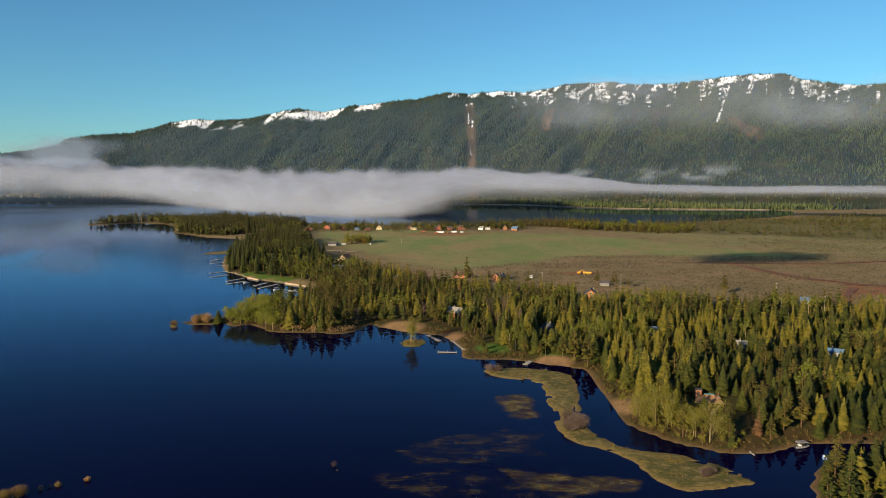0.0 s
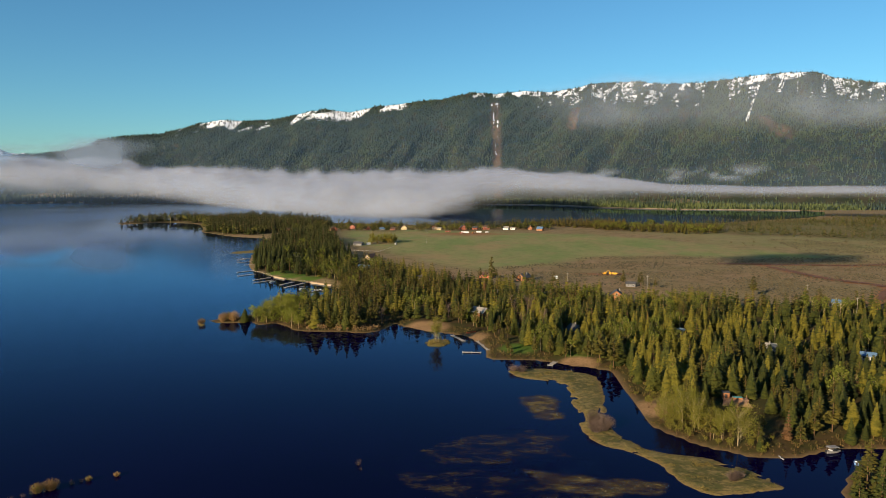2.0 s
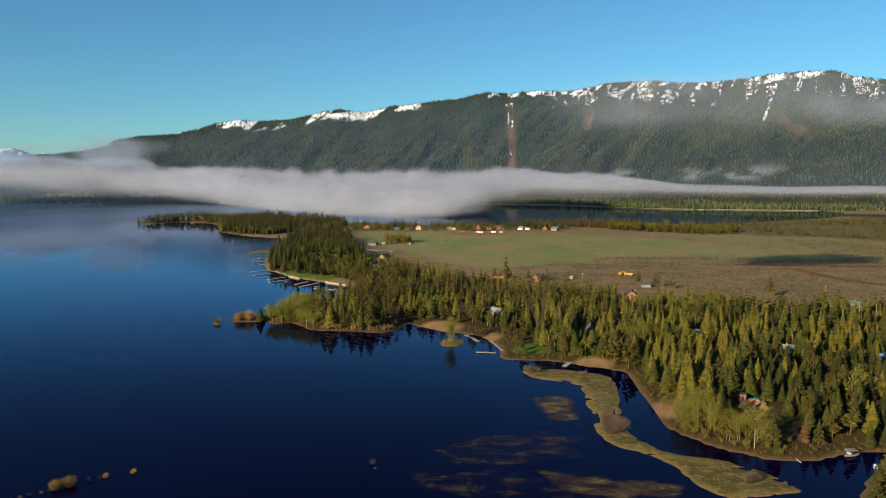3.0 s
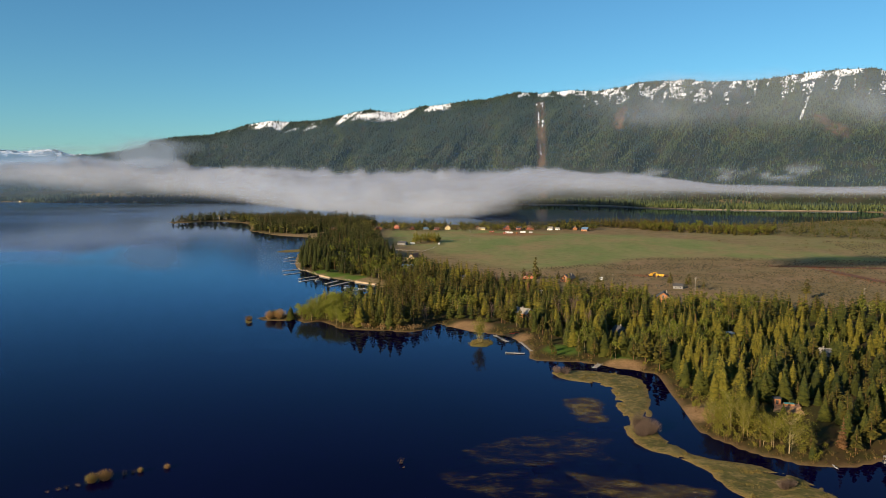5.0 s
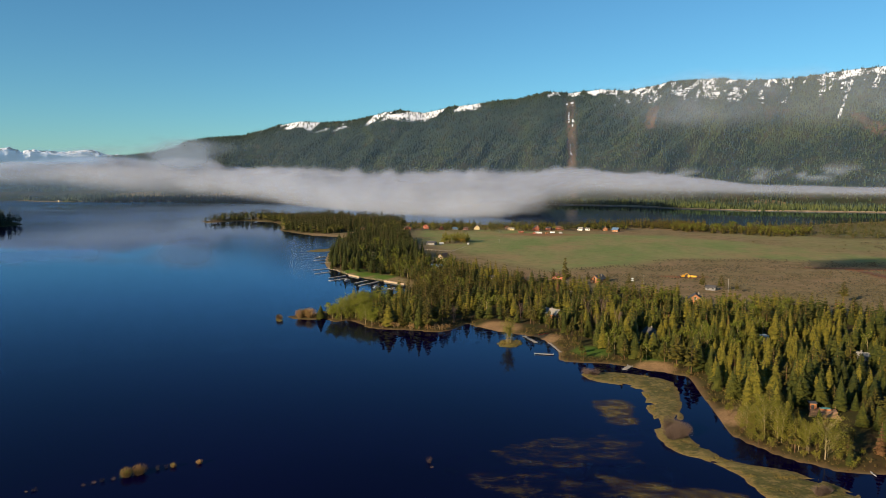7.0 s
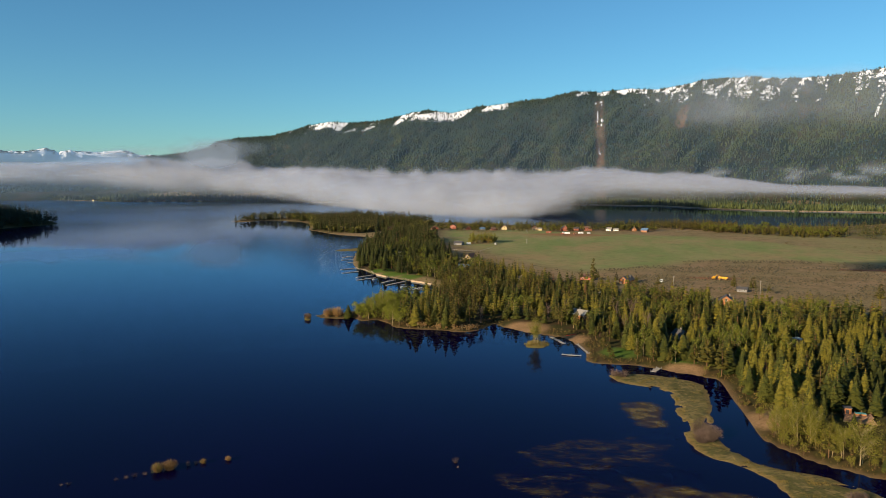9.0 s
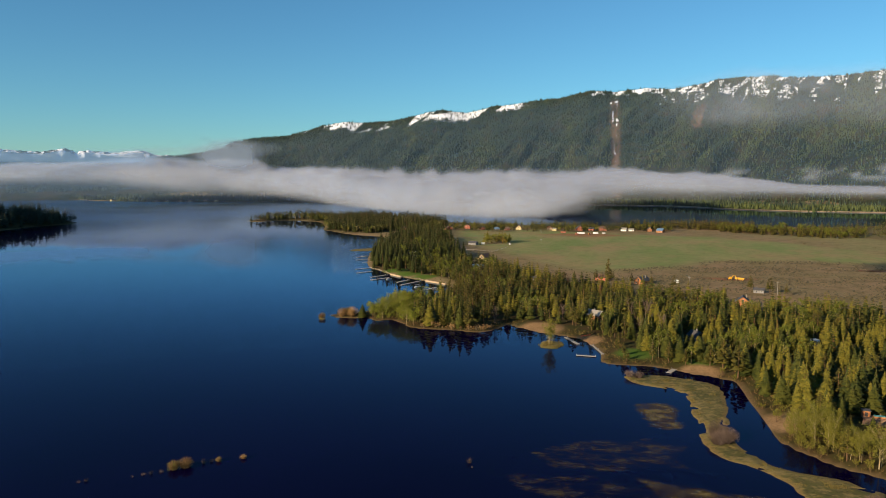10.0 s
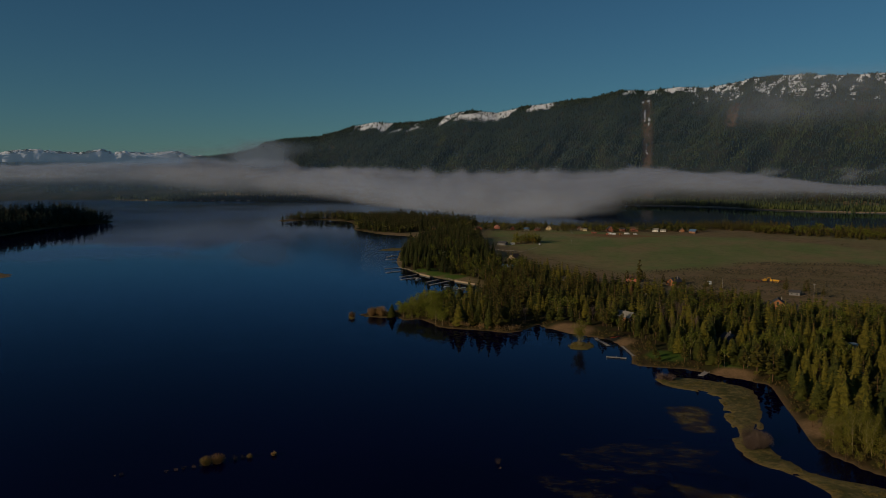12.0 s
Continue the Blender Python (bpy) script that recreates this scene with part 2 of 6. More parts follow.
MARSH = marsh_material()
GROUND, WATER, MOUNTAIN, WEEDS = ground_material(), water_material(), mountain_material(), weed_material()
FIR = foliage("fir_needles", (0.016, 0.0225, 0.0043), (0.031, 0.037, 0.0058), (0.060, 0.058, 0.0085))
# Darker copy of FIR; in the right-hand wood it stands in for shade.
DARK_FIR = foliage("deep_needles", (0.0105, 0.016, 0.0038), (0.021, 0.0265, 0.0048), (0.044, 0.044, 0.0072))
SPRUCE = foliage("light_needles", (0.0418, 0.04214, 0.0057), (0.0803, 0.07252, 0.00855), (0.1375, 0.1098, 0.0133))
PINE = foliage("pine_needles", (0.024, 0.0255, 0.0048), (0.048, 0.043, 0.0072), (0.088, 0.068, 0.0105))
SPRING = foliage("spring_leaves", (0.062, 0.067, 0.006), (0.104, 0.099, 0.010), (0.166, 0.142, 0.018))
ASPEN = foliage("aspen_leaves", (0.044, 0.05684, 0.0057), (0.0792, 0.09016, 0.0095), (0.1232, 0.1215, 0.0152))
WILLOW = foliage("willow_leaves", (0.074, 0.090, 0.0065), (0.118, 0.128, 0.011), (0.175, 0.168, 0.02))
BRUSH = foliage("dry_brush", (0.1177, 0.0714, 0.030), (0.1712, 0.1008, 0.039), (0.2568, 0.147, 0.054))
GOLD = foliage("golden_leaves", (0.17, 0.105, 0.012), (0.24, 0.145, 0.016), (0.32, 0.19, 0.024))
RUST = foliage("rusty_needles", (0.055, 0.03, 0.012), (0.08, 0.04, 0.016), (0.12, 0.06, 0.024))
SAGE = foliage("sagebrush", (0.045, 0.04, 0.022), (0.065, 0.055, 0.031), (0.095, 0.077, 0.044))
REED = foliage("reeds", (0.095, 0.080, 0.018), (0.15, 0.112, 0.028), (0.20, 0.145, 0.046))
TWIGS = foliage("bare_twigs", (0.062, 0.042, 0.034), (0.095, 0.064, 0.05), (0.14, 0.097, 0.072))
WEED = foliage("lake_weed", (0.07, 0.0504, 0.0096), (0.13, 0.0882, 0.0192), (0.16, 0.0756, 0.0192))
# The blue of distance haze is mixed into these needle colours.
FARFIR = foliage("haze_tinted_needles", (0.006, 0.012, 0.0108), (0.014, 0.026, 0.0185), (0.042, 0.057, 0.031), 0.006, 0.8)
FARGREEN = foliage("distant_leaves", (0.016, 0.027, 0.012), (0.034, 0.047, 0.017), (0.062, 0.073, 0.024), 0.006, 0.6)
SHORE_GREEN = foliage("far_shore_leaves", (0.026, 0.040, 0.012), (0.046, 0.060, 0.016), (0.080, 0.088, 0.022), 0.01)
SCRUBBY = foliage("dark_scrub", (0.0264, 0.03136, 0.00855), (0.0462, 0.049, 0.0114), (0.0825, 0.07644, 0.0171), 0.03)
BARK = plain("bark", (0.085, 0.0487, 0.023), (0.13, 0.0689, 0.032), 2.0, 0.95)
PALE_BARK = plain("pale_bark", (0.30, 0.23, 0.13), (0.22, 0.165, 0.09), 2.0, 0.95)

# ---- the plan of the shores, in metres ----
SHORE_NEAR = [(95, 60), (104, 150), (108, 186), (116, 209), (119, 220), (126, 230), (133, 238), (142, 243), (154, 246), (166, 250), (170, 255), (158, 258), (146, 258), (133, 256),
              (123, 250), (113, 247), (104, 248), (97, 252), (89, 258), (81, 267), (76, 277), (74, 283), (75, 301), (75, 320), (74, 326), (76, 356),
              (74, 361), (68, 366), (62, 369), (54, 372), (45, 378), (36, 382), (27, 381), (18, 382), (12, 383), (10, 390), (12, 393), (10, 411),
              (6, 424), (-1, 441), (-10, 446)]
SHORE_POINT = [(-16, 449), (-25, 452), (-35, 461), (-46, 470), (-50, 479), (-52, 470), (-54, 463), (-60, 452), (-67, 446), (-78, 449), (-90, 450),
               (-104, 450), (-116, 454), (-121, 464), (-134, 477), (-139, 470), (-145, 470), (-151, 481), (-155, 477), (-162, 474), (-173, 474),
               (-179, 479), (-183, 483), (-175, 491), (-157, 503), (-152, 520), (-139, 546), (-124, 577), (-114, 615), (-124, 644), (-153, 665),
               (-179, 684), (-199, 704), (-219, 733), (-238, 756)]
SHORE_BACK = [(-258, 816), (-287, 926), (-309, 1070), (-328, 1150), (-362, 1172), (-394, 1183), (-430, 1218), (-473, 1268), (-499, 1294), (-512, 1350),
              (-582, 1515), (-641, 1553), (-686, 1572), (-719, 1534), (-732, 1497), (-759, 1497), (-778, 1553), (-766, 1634), (-652, 1678), (-484, 1656),
              (-279, 1553), (-101, 1497), (77, 1445), (202, 1515), (304, 1479), (389, 1534), (469, 1553), (603, 1613), (704, 1701), (860, 1800), (988, 1970)]
SHORE_FAR = [(1074, 2176), (916, 2215), (661, 2255), (498, 2340), (420, 2430), (343, 2581), (202, 2635), (-9, 2692), (-405, 2751), (-846, 2751), (-1200, 2760),
             (-1500, 2730), (-1780, 2690), (-2067, 2757), (-2307, 2873), (-2503, 2919), (-2683, 2974), (-3079, 3212), (-3848, 3743)]
CLOSING = [(-6500, 5200), (-6500, 7000), (7000, 7000), (7000, -3000), (120, -3000), (90, -200)]
LAND = rounded(SHORE_NEAR + SHORE_POINT + SHORE_BACK + SHORE_FAR, 1, False).tolist() + CLOSING
SPIT = rounded([(21, 360), (29, 364), (46, 363), (60, 358), (65, 343), (63, 322), (60, 305), (56, 290), (56, 275), (61, 261), (66, 254), (74, 250), (85, 247),
                (94, 239), (100, 234), (103, 227), (101, 224), (93, 220), (85, 219), (78, 218), (73, 222), (70, 229), (68, 242), (63, 249), (58, 254),
                (53, 258), (49, 267), (46, 280), (48, 290), (48, 305), (49, 322), (48, 336), (41, 343), (30, 347), (24, 354)])
TREE_ISLET = rounded([(-27, 421), (-24, 430), (-16, 433), (-9, 427), (-12, 413), (-18, 409), (-24, 412)])
BUSH_ISLET = rounded([(-187, 472), (-187, 479), (-182, 477), (-178, 466), (-180, 461)])
GREEN_BAR = rounded([(-326, 926), (-311, 955), (-298, 977), (-280, 940), (-304, 912)])
HEADLAND = rounded([(-1150, 1404), (-1118, 1398), (-1112, 1386), (-1112, 1372), (-1103, 1313), (-1112, 1274), (-1118, 1237), (-1076, 1093), (-1004, 928), (-1100, 780), (-1600, 800), (-1900, 1300), (-1300, 1400)])
LOW_ISLET = rounded([(-599, 599), (-596, 587), (-598, 562), (-660, 540), (-720, 600), (-624, 611)])
MEADOW = [(-233, 1295), (-91, 1353), (67, 1268), (214, 1230), (292, 1148), (408, 981), (449, 875), (361, 868), (264, 894), (152, 875), (74, 789),
          (10, 750), (-28, 799), (-59, 875), (-109, 943), (-201, 1117)]

WOOD = [(330, 300), (330, 264), (190, 264), (163, 263), (140, 260), (121, 254), (112, 251), (103, 252), (97, 256), (91, 262), (84, 270), (80, 280), (91, 311), (82, 324),
        (81, 354), (72, 374), (55, 386), (36, 388), (24, 388), (32, 424), (18, 442), (2, 466), (-33, 483), (-46, 479), (-56, 466), (-67, 451),
        (-104, 454), (-112, 458), (-122, 474), (-140, 487), (-145, 503), (-135, 528), (-121, 566), (-108, 609), (-116, 640), (-126, 662), (-150, 694), (-168, 735),
        (-150, 790), (-106, 800), (-42, 690), (-10, 652), (18, 626), (62, 597), (100, 578), (143, 558), (202, 540), (245, 545), (296, 540), (366, 500), (450, 440), (450, 300)]
WOOD_NEAR = [(122, 205), (120, 213), (129, 226), (144, 236), (165, 243), (180, 252), (240, 262), (330, 262), (330, 90), (112, 90), (112, 170)]
WOOD_POINT = [(-236, 764), (-226, 742), (-210, 722), (-194, 714), (-172, 701), (-150, 690), (-124, 789), (-177, 981), (-215, 1117), (-259, 1295), (-320, 1268), (-312, 1106), (-284, 928)]
WOOD_PENINSULA = [(-756, 1505), (-735, 1510), (-719, 1545), (-686, 1580), (-641, 1562), (-585, 1525), (-512, 1360), (-500, 1305), (-430, 1228), (-368, 1200), (-344, 1242),
                  (-279, 1368), (-285, 1485), (-455, 1630), (-640, 1660), (-755, 1620)]
WOOD_VILLAGE = [(69, 1400), (135, 1449), (240, 1384), (293, 1323), (329, 1475), (203, 1505), (79, 1435)]

WOOD_BELT = [(240, 1350), (300, 1300), (400, 1235), (440, 1255), (478, 1330), (400, 1400), (320, 1440), (240, 1420)]
SCRUB = [(283, 1323), (373, 1268), (465, 1242), (580, 1170), (704, 1117), (1100, 1400), (1300, 1900), (960, 1820), (681, 1640), (447, 1522)]
PASTURE = [(300, 1280), (400, 1000), (450, 870), (1000, 800), (2600, 1000), (2600, 1900), (1250, 1950), (950, 1780), (600, 1560)]


def land_height(x, y):
    d = sdist(x, y, LAND)
    rough = fbm(x / 60, y / 60, 4, 5) - 0.5
    h = np.where(d > 0, 0.12 + 1.9 * smooth(0, 16, d) + 0.9 * rough * smooth(4, 40, d), -3 * smooth(0, 20, -d) - 0.2)
    h = h + 85 * smooth(60, 900, d) * smooth(2350, 3100, y)
    for poly, rise, width in ((TREE_ISLET, 0.5, 4), (BUSH_ISLET, 0.5, 3), (GREEN_BAR, 0.5, 12), (HEADLAND, 20.0, 70), (LOW_ISLET, 1.6, 20)):
        e = sdist(x, y, poly)
        h = np.maximum(h, np.where(e > 0, 0.06 + rise * smooth(0, width, e), -1))
    # Hill out of view, added so that its shadow darkens the headland.
    shading_hill = 245 * np.exp(-((x + 1590) ** 2 + (y - 790) ** 2) / (2 * 170 ** 2))
    return np.where(sdist(x, y, HEADLAND) > 0, h + shading_hill, h), d


def bar_height(x, y):
    """Height of the low marshy bar, ragged along its edges and pierced by small pools."""
    e = sdist(x, y, SPIT) + 0.6 + 5.0 * (fbm(x / 9, y / 9, 4, 7) - 0.5) - 3.0 * smooth(0.66, 0.74, fbm(x / 7, y / 7, 2, 8))
    return np.where(e > -3, 0.05 + 0.4 * smooth(-1.2, 3.5, e) - 0.3 * smooth(0.3, -1.6, e) + 0.12 * (fbm(x / 2.5, y / 2.5, 3, 9) - 0.5), -1.0)


def graded(lo, hi, step, first, last, grow=0.02, fine=1500):
    """Grid lines that are close between lo and hi and spread slowly outwards."""
    def outward(start, end):
        out, at, way = [], start, 1 if end > start else -1
        while (end - at) * way > 0:
            gone = abs(at - start)
            at += way * (step + grow * min(gone, fine) + 0.09 * max(0, gone - fine))
            out.append(at)
        return out
    return np.array(outward(lo, first)[::-1] + list(np.arange(lo, hi + step, step)) + outward(hi, last))


def build_ground():
    xs, ys = graded(-190, 180, 3.2, -6400, 6400, 0.028), graded(205, 480, 3.2, -2500, 6800, 0.024)
    X, Y = np.meshgrid(xs, ys)
    h, d = land_height(X, Y)
    me = mesh_of("ground", np.stack([X, Y, h], -1).reshape(-1, 3), grid_faces(len(ys), len(xs)), [GROUND], soft=True)
    wob = 30 * (fbm(X / 70, Y / 70, 3, 11) - 0.5)
    pasture = 0.55 * smooth(-60, 60, sdist(X, Y, PASTURE) + 3 * wob)
    attribute(me, "green", np.maximum(pasture, smooth(-25, 25, sdist(X, Y, MEADOW) + wob)))
    beach = 0.5 * smooth(3.4, 0.8, d + wob * 0.10) * smooth(-3, 0, d) * (0.4 + 0.6 * smooth(640, 560, Y))
    for bx, by, br in ((-28, 464, 18), (82, 300, 15), (2, 436, 11), (60, 374, 12)):
        beach = np.maximum(beach, smooth(br, br * 0.6, np.hypot(X - bx, Y - by) + wob * 0.2) * (d > -1))
    attribute(me, "sand", beach)
    lawn = np.zeros_like(X)
    for bx, by, br in ((30, 402, 13), (-198, 724, 17), (-177, 703, 18), (-155, 684, 15), (62, 390, 10)):
        lawn = np.maximum(lawn, smooth(br, br * 0.5, np.hypot(X - bx, Y - by) + wob * 0.25))
    attribute(me, "lawn", lawn)
    duff = np.zeros_like(X)
    for poly in (WOOD, WOOD_NEAR, WOOD_POINT, WOOD_PENINSULA, HEADLAND):
        duff = np.maximum(duff, smooth(-4, 8, sdist(X, Y, poly) + wob * 0.2))
    duff = np.maximum(duff, smooth(70, 30, d) * smooth(560, 500, Y) * (d > 0))
    duff = np.maximum(duff, 0.45 * smooth(-40, 40, sdist(X, Y, SCRUB) + 3 * wob))
    attribute(me, "duff", duff)
    dirt = smooth(26, 12, np.abs(Y - 722 + wob * 0.3) * 1.6 + np.abs(X - 142) * 0.55)
    dirt = np.maximum(dirt, smooth(70, 50, np.abs(X - 440) * 0.6 + np.abs(Y - 600) + wob * 0.8))
    dirt = np.maximum(dirt, 0.8 * smooth(40, 20, np.abs(X - 0) * 0.35 + np.abs(Y - 1240) * 0.8 + wob * 0.8))
    for line in (((331, 812), (338, 760), (347, 700), (361, 672), (377, 659), (374, 645), (403, 635), (520, 610)), ((382, 642), (350, 600), (317, 552)), ((331, 810), (430, 799), (494, 821), (640, 850))):
        for (ax, ay), (bx, by) in zip(line, line[1:]):
            t = np.clip(((X - ax) * (bx - ax) + (Y - ay) * (by - ay)) / ((bx - ax) ** 2 + (by - ay) ** 2), 0, 1)
            dirt = np.maximum(dirt, smooth(9, 4, np.hypot(X - ax - t * (bx - ax), Y - ay - t * (by - ay))))
    attribute(me, "dirt", dirt)
    reed = np.zeros_like(X)
    for poly in (TREE_ISLET, BUSH_ISLET, GREEN_BAR):
        reed = np.maximum(reed, smooth(-4, -1, sdist(X, Y, poly)))
    attribute(me, "reed", reed)
    tagged(new("ground", me), "lakeside land with brown sage, green meadow and sandy shore", "ground", kind="structure")
    me = mesh_of("water", [(-6400, -2500, 0), (6400, -2500, 0), (6400, 6800, 0), (-6400, 6800, 0)], [(0, 1, 2, 3)], [WATER])
    tagged(new("water", me), "calm dark blue mountain lake mirroring the sky", "lake", kind="structure")


build_ground()


def build_marsh_bar():
    xs, ys = np.arange(10, 115, 0.7), np.arange(208, 374, 0.7)
    X, Y = np.meshgrid(xs, ys)
    h = bar_height(X, Y)
    faces = grid_faces(len(ys), len(xs))
    faces = faces[(h.ravel()[faces] > -0.4).any(1)]
    ids, back = np.unique(faces, return_inverse=True)
    me = mesh_of("marsh_bar", np.stack([X, Y, np.maximum(h, -0.6)], -1).reshape(-1, 3)[ids], back.reshape(-1, 4), [MARSH], soft=True)
    attribute(me, "rim", smooth(0.42, 0.12, h).ravel()[ids])
    tagged(new("marsh_bar", me), "low marshy bar of matted olive reeds with pale edges", "marsh", kind="structure")


build_marsh_bar()

# ---- the mountains across the lake: bearing and height angle of the ridge, in degrees ----
RIDGE = ((-62, -2.0), (-46, 0.3), (-40, 1.2), (-34, 1.5), (-31.9, 1.67), (-30.2, 1.89), (-28.5, 2.28), (-27.8, 2.77), (-26.3, 3.05), (-23.7, 3.28), (-22.1, 3.73), (-20.95, 4.09), (-19.35, 4.47),
         (-17.5, 4.39), (-15.2, 4.57), (-12.6, 5.23), (-11.3, 5.43), (-9.4, 5.2), (-7.4, 5.66), (-4.7, 6.0), (-2, 6.28), (0.3, 6.77), (2.1, 6.67), (4.3, 6.88),
         (6.6, 6.77), (8.8, 7.08), (9.65, 7.32), (13.1, 7.4), (14.8, 7.13), (18.1, 7.14), (20.1, 7.34), (22.1, 7.49), (24, 7.54), (25.5, 7.45), (26.6, 7.0),
         (28.4, 6.62), (30.4, 6.37), (31.7, 6.4), (36, 6.0), (44, 4.5), (52, 3.0))
RIDGE_FAR = ((-60, 1.2), (-52, 1.7), (-45.6, 1.74), (-44.6, 1.96), (-43.6, 2.01), (-42.2, 1.92), (-40.8, 1.83), (-39.35, 2.14), (-38.6, 1.82), (-37.9, 1.96), (-36.7, 1.89),
             (-35.5, 1.91), (-34.4, 2.05), (-33.2, 1.72), (-30.7, 1.65), (-27, 1.0))


def slope(az, u):
    """Place, snow and clearing of a point of the near range: u is 0 at the foot and 1 on the ridge."""
    el = np.interp(az, *zip(*RIDGE)) + 0.10 * (fbm(az * 2.2, az * 0 + 3.3, 3, 31) - 0.5)
    top = 4550 + 120 * np.sin(az * 0.21)
    foot = 2950 - 9 * np.clip(az + 10, 0, 40) + 350 * smooth(-17, -24, az) + 350 * smooth(-28, -37, az)
    H = top * np.tan(np.radians(el)) + 100
    r = foot + (top - foot) * u
    warp = az + 1.2 * (fbm(az * 0.5, u * 3, 3, 41) - 0.5)
    lean = warp - 9 * u
    gully = 1 - np.abs(2 * fbm(lean * 0.24, u * 0.9 + 3, 4, 51) - 1)
    gully2 = fbm(lean * 0.9, u * 4.5, 3, 61) - 0.5
    bell = np.clip(4 * u * (1 - u), 0, 1)
    z = H * (0.12 * u + 0.88 * np.clip(u, 0, 2) ** 1.12) + bell * H * (0.15 * (gully - 0.75) + 0.09 * gully2)
    z = np.where(u > 1, H * (1 - 1.3 * (u - 1)), z)
    x, y = r * np.sin(np.radians(az)), r * np.cos(np.radians(az))
    lump = fbm(az * 1.9, u * 7, 4, 71)
    caps = 0.2 + 0.8 * smooth(0.36, 0.60, fbm(az * 0.7 - 5 * u, u * 4 + 8, 3, 81))
    caps = caps * np.maximum(0.35 + 0.65 * smooth(0.38, 0.52, fbm(az * 2.2, u * 13, 3, 83)), 0.85 * smooth(2, -4, az))
    reach = 0.86 - 0.07 * smooth(-6, -12, az)
    snow = 0.72 * smooth(reach, reach + 0.11, u + 0.05 * (lump - 0.5)) * caps * smooth(-24, -21.5, az)
    snow = np.maximum(snow, 0.50 * smooth(0.6, 0.84, u) * smooth(0.47, 0.62, fbm(warp * 2.6 - 4 * u, u * 7, 3, 91)) * smooth(-1, 9, az))
    gorge = smooth(0.34, 0.06, np.abs(az - 21.5 - 2.2 * (u - 0.8))) * smooth(0.50, 0.6, u)
    snow = np.maximum(snow, 0.5 * gorge)
    run = smooth(0.62, 0.25, np.abs(az - 2.25 + 0.35 * (u - 0.5)) * (0.9 + 0.6 * lump)) * smooth(0.93, 0.86, u)
    snow = np.maximum(snow, run * smooth(0.5, 0.66, fbm(az * 9, u * 22, 2, 95)) * smooth(0.1, 0.5, u) * 0.55)
    clear = np.maximum(run, smooth(0.5, 0.25, np.abs(az - 8.3 - 2.2 * (u - 0.62))) * smooth(0.5, 0.56, u) * smooth(0.74, 0.68, u))
    scar = np.abs(az - 22.3 - 14.5 * (0.54 - u))
    clear = np.maximum(clear, 0.9 * smooth(0.9, 0.4, scar + 1.2 * (lump - 0.5)) * smooth(0.38, 0.46, u) * smooth(0.6, 0.54, u))
    clear = np.maximum(clear, smooth(0.64, 0.72, lump) * smooth(0.3, 0.8, u) * 0.45)
    return x, y, z - 4, snow, clear


def build_range():
    az, u = np.meshgrid(np.linspace(-48, 42, 600), np.concatenate([np.linspace(-0.02, 0.7, 48), np.linspace(0.71, 1.0, 36), [1.04, 1.1]]))
    x, y, z, snow, clear = slope(az, u)
    me = mesh_of("mountain_range", np.stack([x, y, z], -1).reshape(-1, 3), grid_faces(*az.shape), [MOUNTAIN], soft=True)
    attribute(me, "snow", snow)
    attribute(me, "clear", clear)
    tagged(new("mountain_range", me), "long forested mountain with patchy spring snow along its ridge", "mountain", kind="structure")
    az, u = np.meshgrid(np.linspace(-56, -27, 420), np.linspace(0, 1.2, 60))
    H = 4900 * np.tan(np.radians(np.interp(az, *zip(*RIDGE_FAR)))) + 100
    r = 4300 + 600 * u
    z = np.where(u > 1, H * (2 - u), H * u ** 0.9 + 60 * 4 * u * (1 - u) * (billow(az * 1.1, u * 2, 0 * u, 4, 103) - 0.4) + 14 * (fbm(az * 5, u * 8, 4, 105) - 0.5) * smooth(0, 0.2, u))
    me = mesh_of("far_mountain_range", np.stack([r * np.sin(np.radians(az)), r * np.cos(np.radians(az)), z], -1).reshape(-1, 3), grid_faces(*az.shape), [MOUNTAIN], soft=True)
    attribute(me, "snow", -0.02 + 0.52 * smooth(0.5, 1.05, u) + 0.6 * (fbm(az * 2.6, u * 6, 4, 107) - 0.5))
    attribute(me, "clear", az * 0)
    tagged(new("far_mountain_range", me), "distant blue mountain ridge capped with snow", "mountain", kind="structure")


build_range()

# ---- the fog bank: bearing, distance, foot, top and half depth ----
FOG = ((-60, 3050, 58, 122, 130), (-46, 3050, 68, 146, 160), (-40, 3050, 70, 156, 170), (-36, 3050, 63, 180, 200), (-31.9, 3050, 35, 175, 220),
       (-28.2, 3050, 30, 165, 230), (-27.1, 3050, 28, 178, 250), (-24.9, 3020, 23, 145, 260), (-23, 2960, 14, 130, 270), (-21, 2860, 3, 137, 300),
       (-17, 2640, -36, 119, 380), (-12.8, 2400, -46, 115, 450), (-8.3, 2260, -46, 118, 460), (-6, 2220, -46, 121, 460), (-2.9, 2200, -40, 112, 450),
       (-0.5, 2200, -12, 124, 410), (1.8, 2180, 12, 122, 340), (3.6, 2140, 30, 124, 280), (5.6, 2040, 42, 116, 220), (9.8, 1960, 42, 110, 160),
       (12.8, 1950, 47, 98, 130), (15, 1950, 50, 86, 110), (22.4, 1950, 51, 79, 90), (32, 1950, 54, 83, 80), (45, 1950, 54, 83, 80))


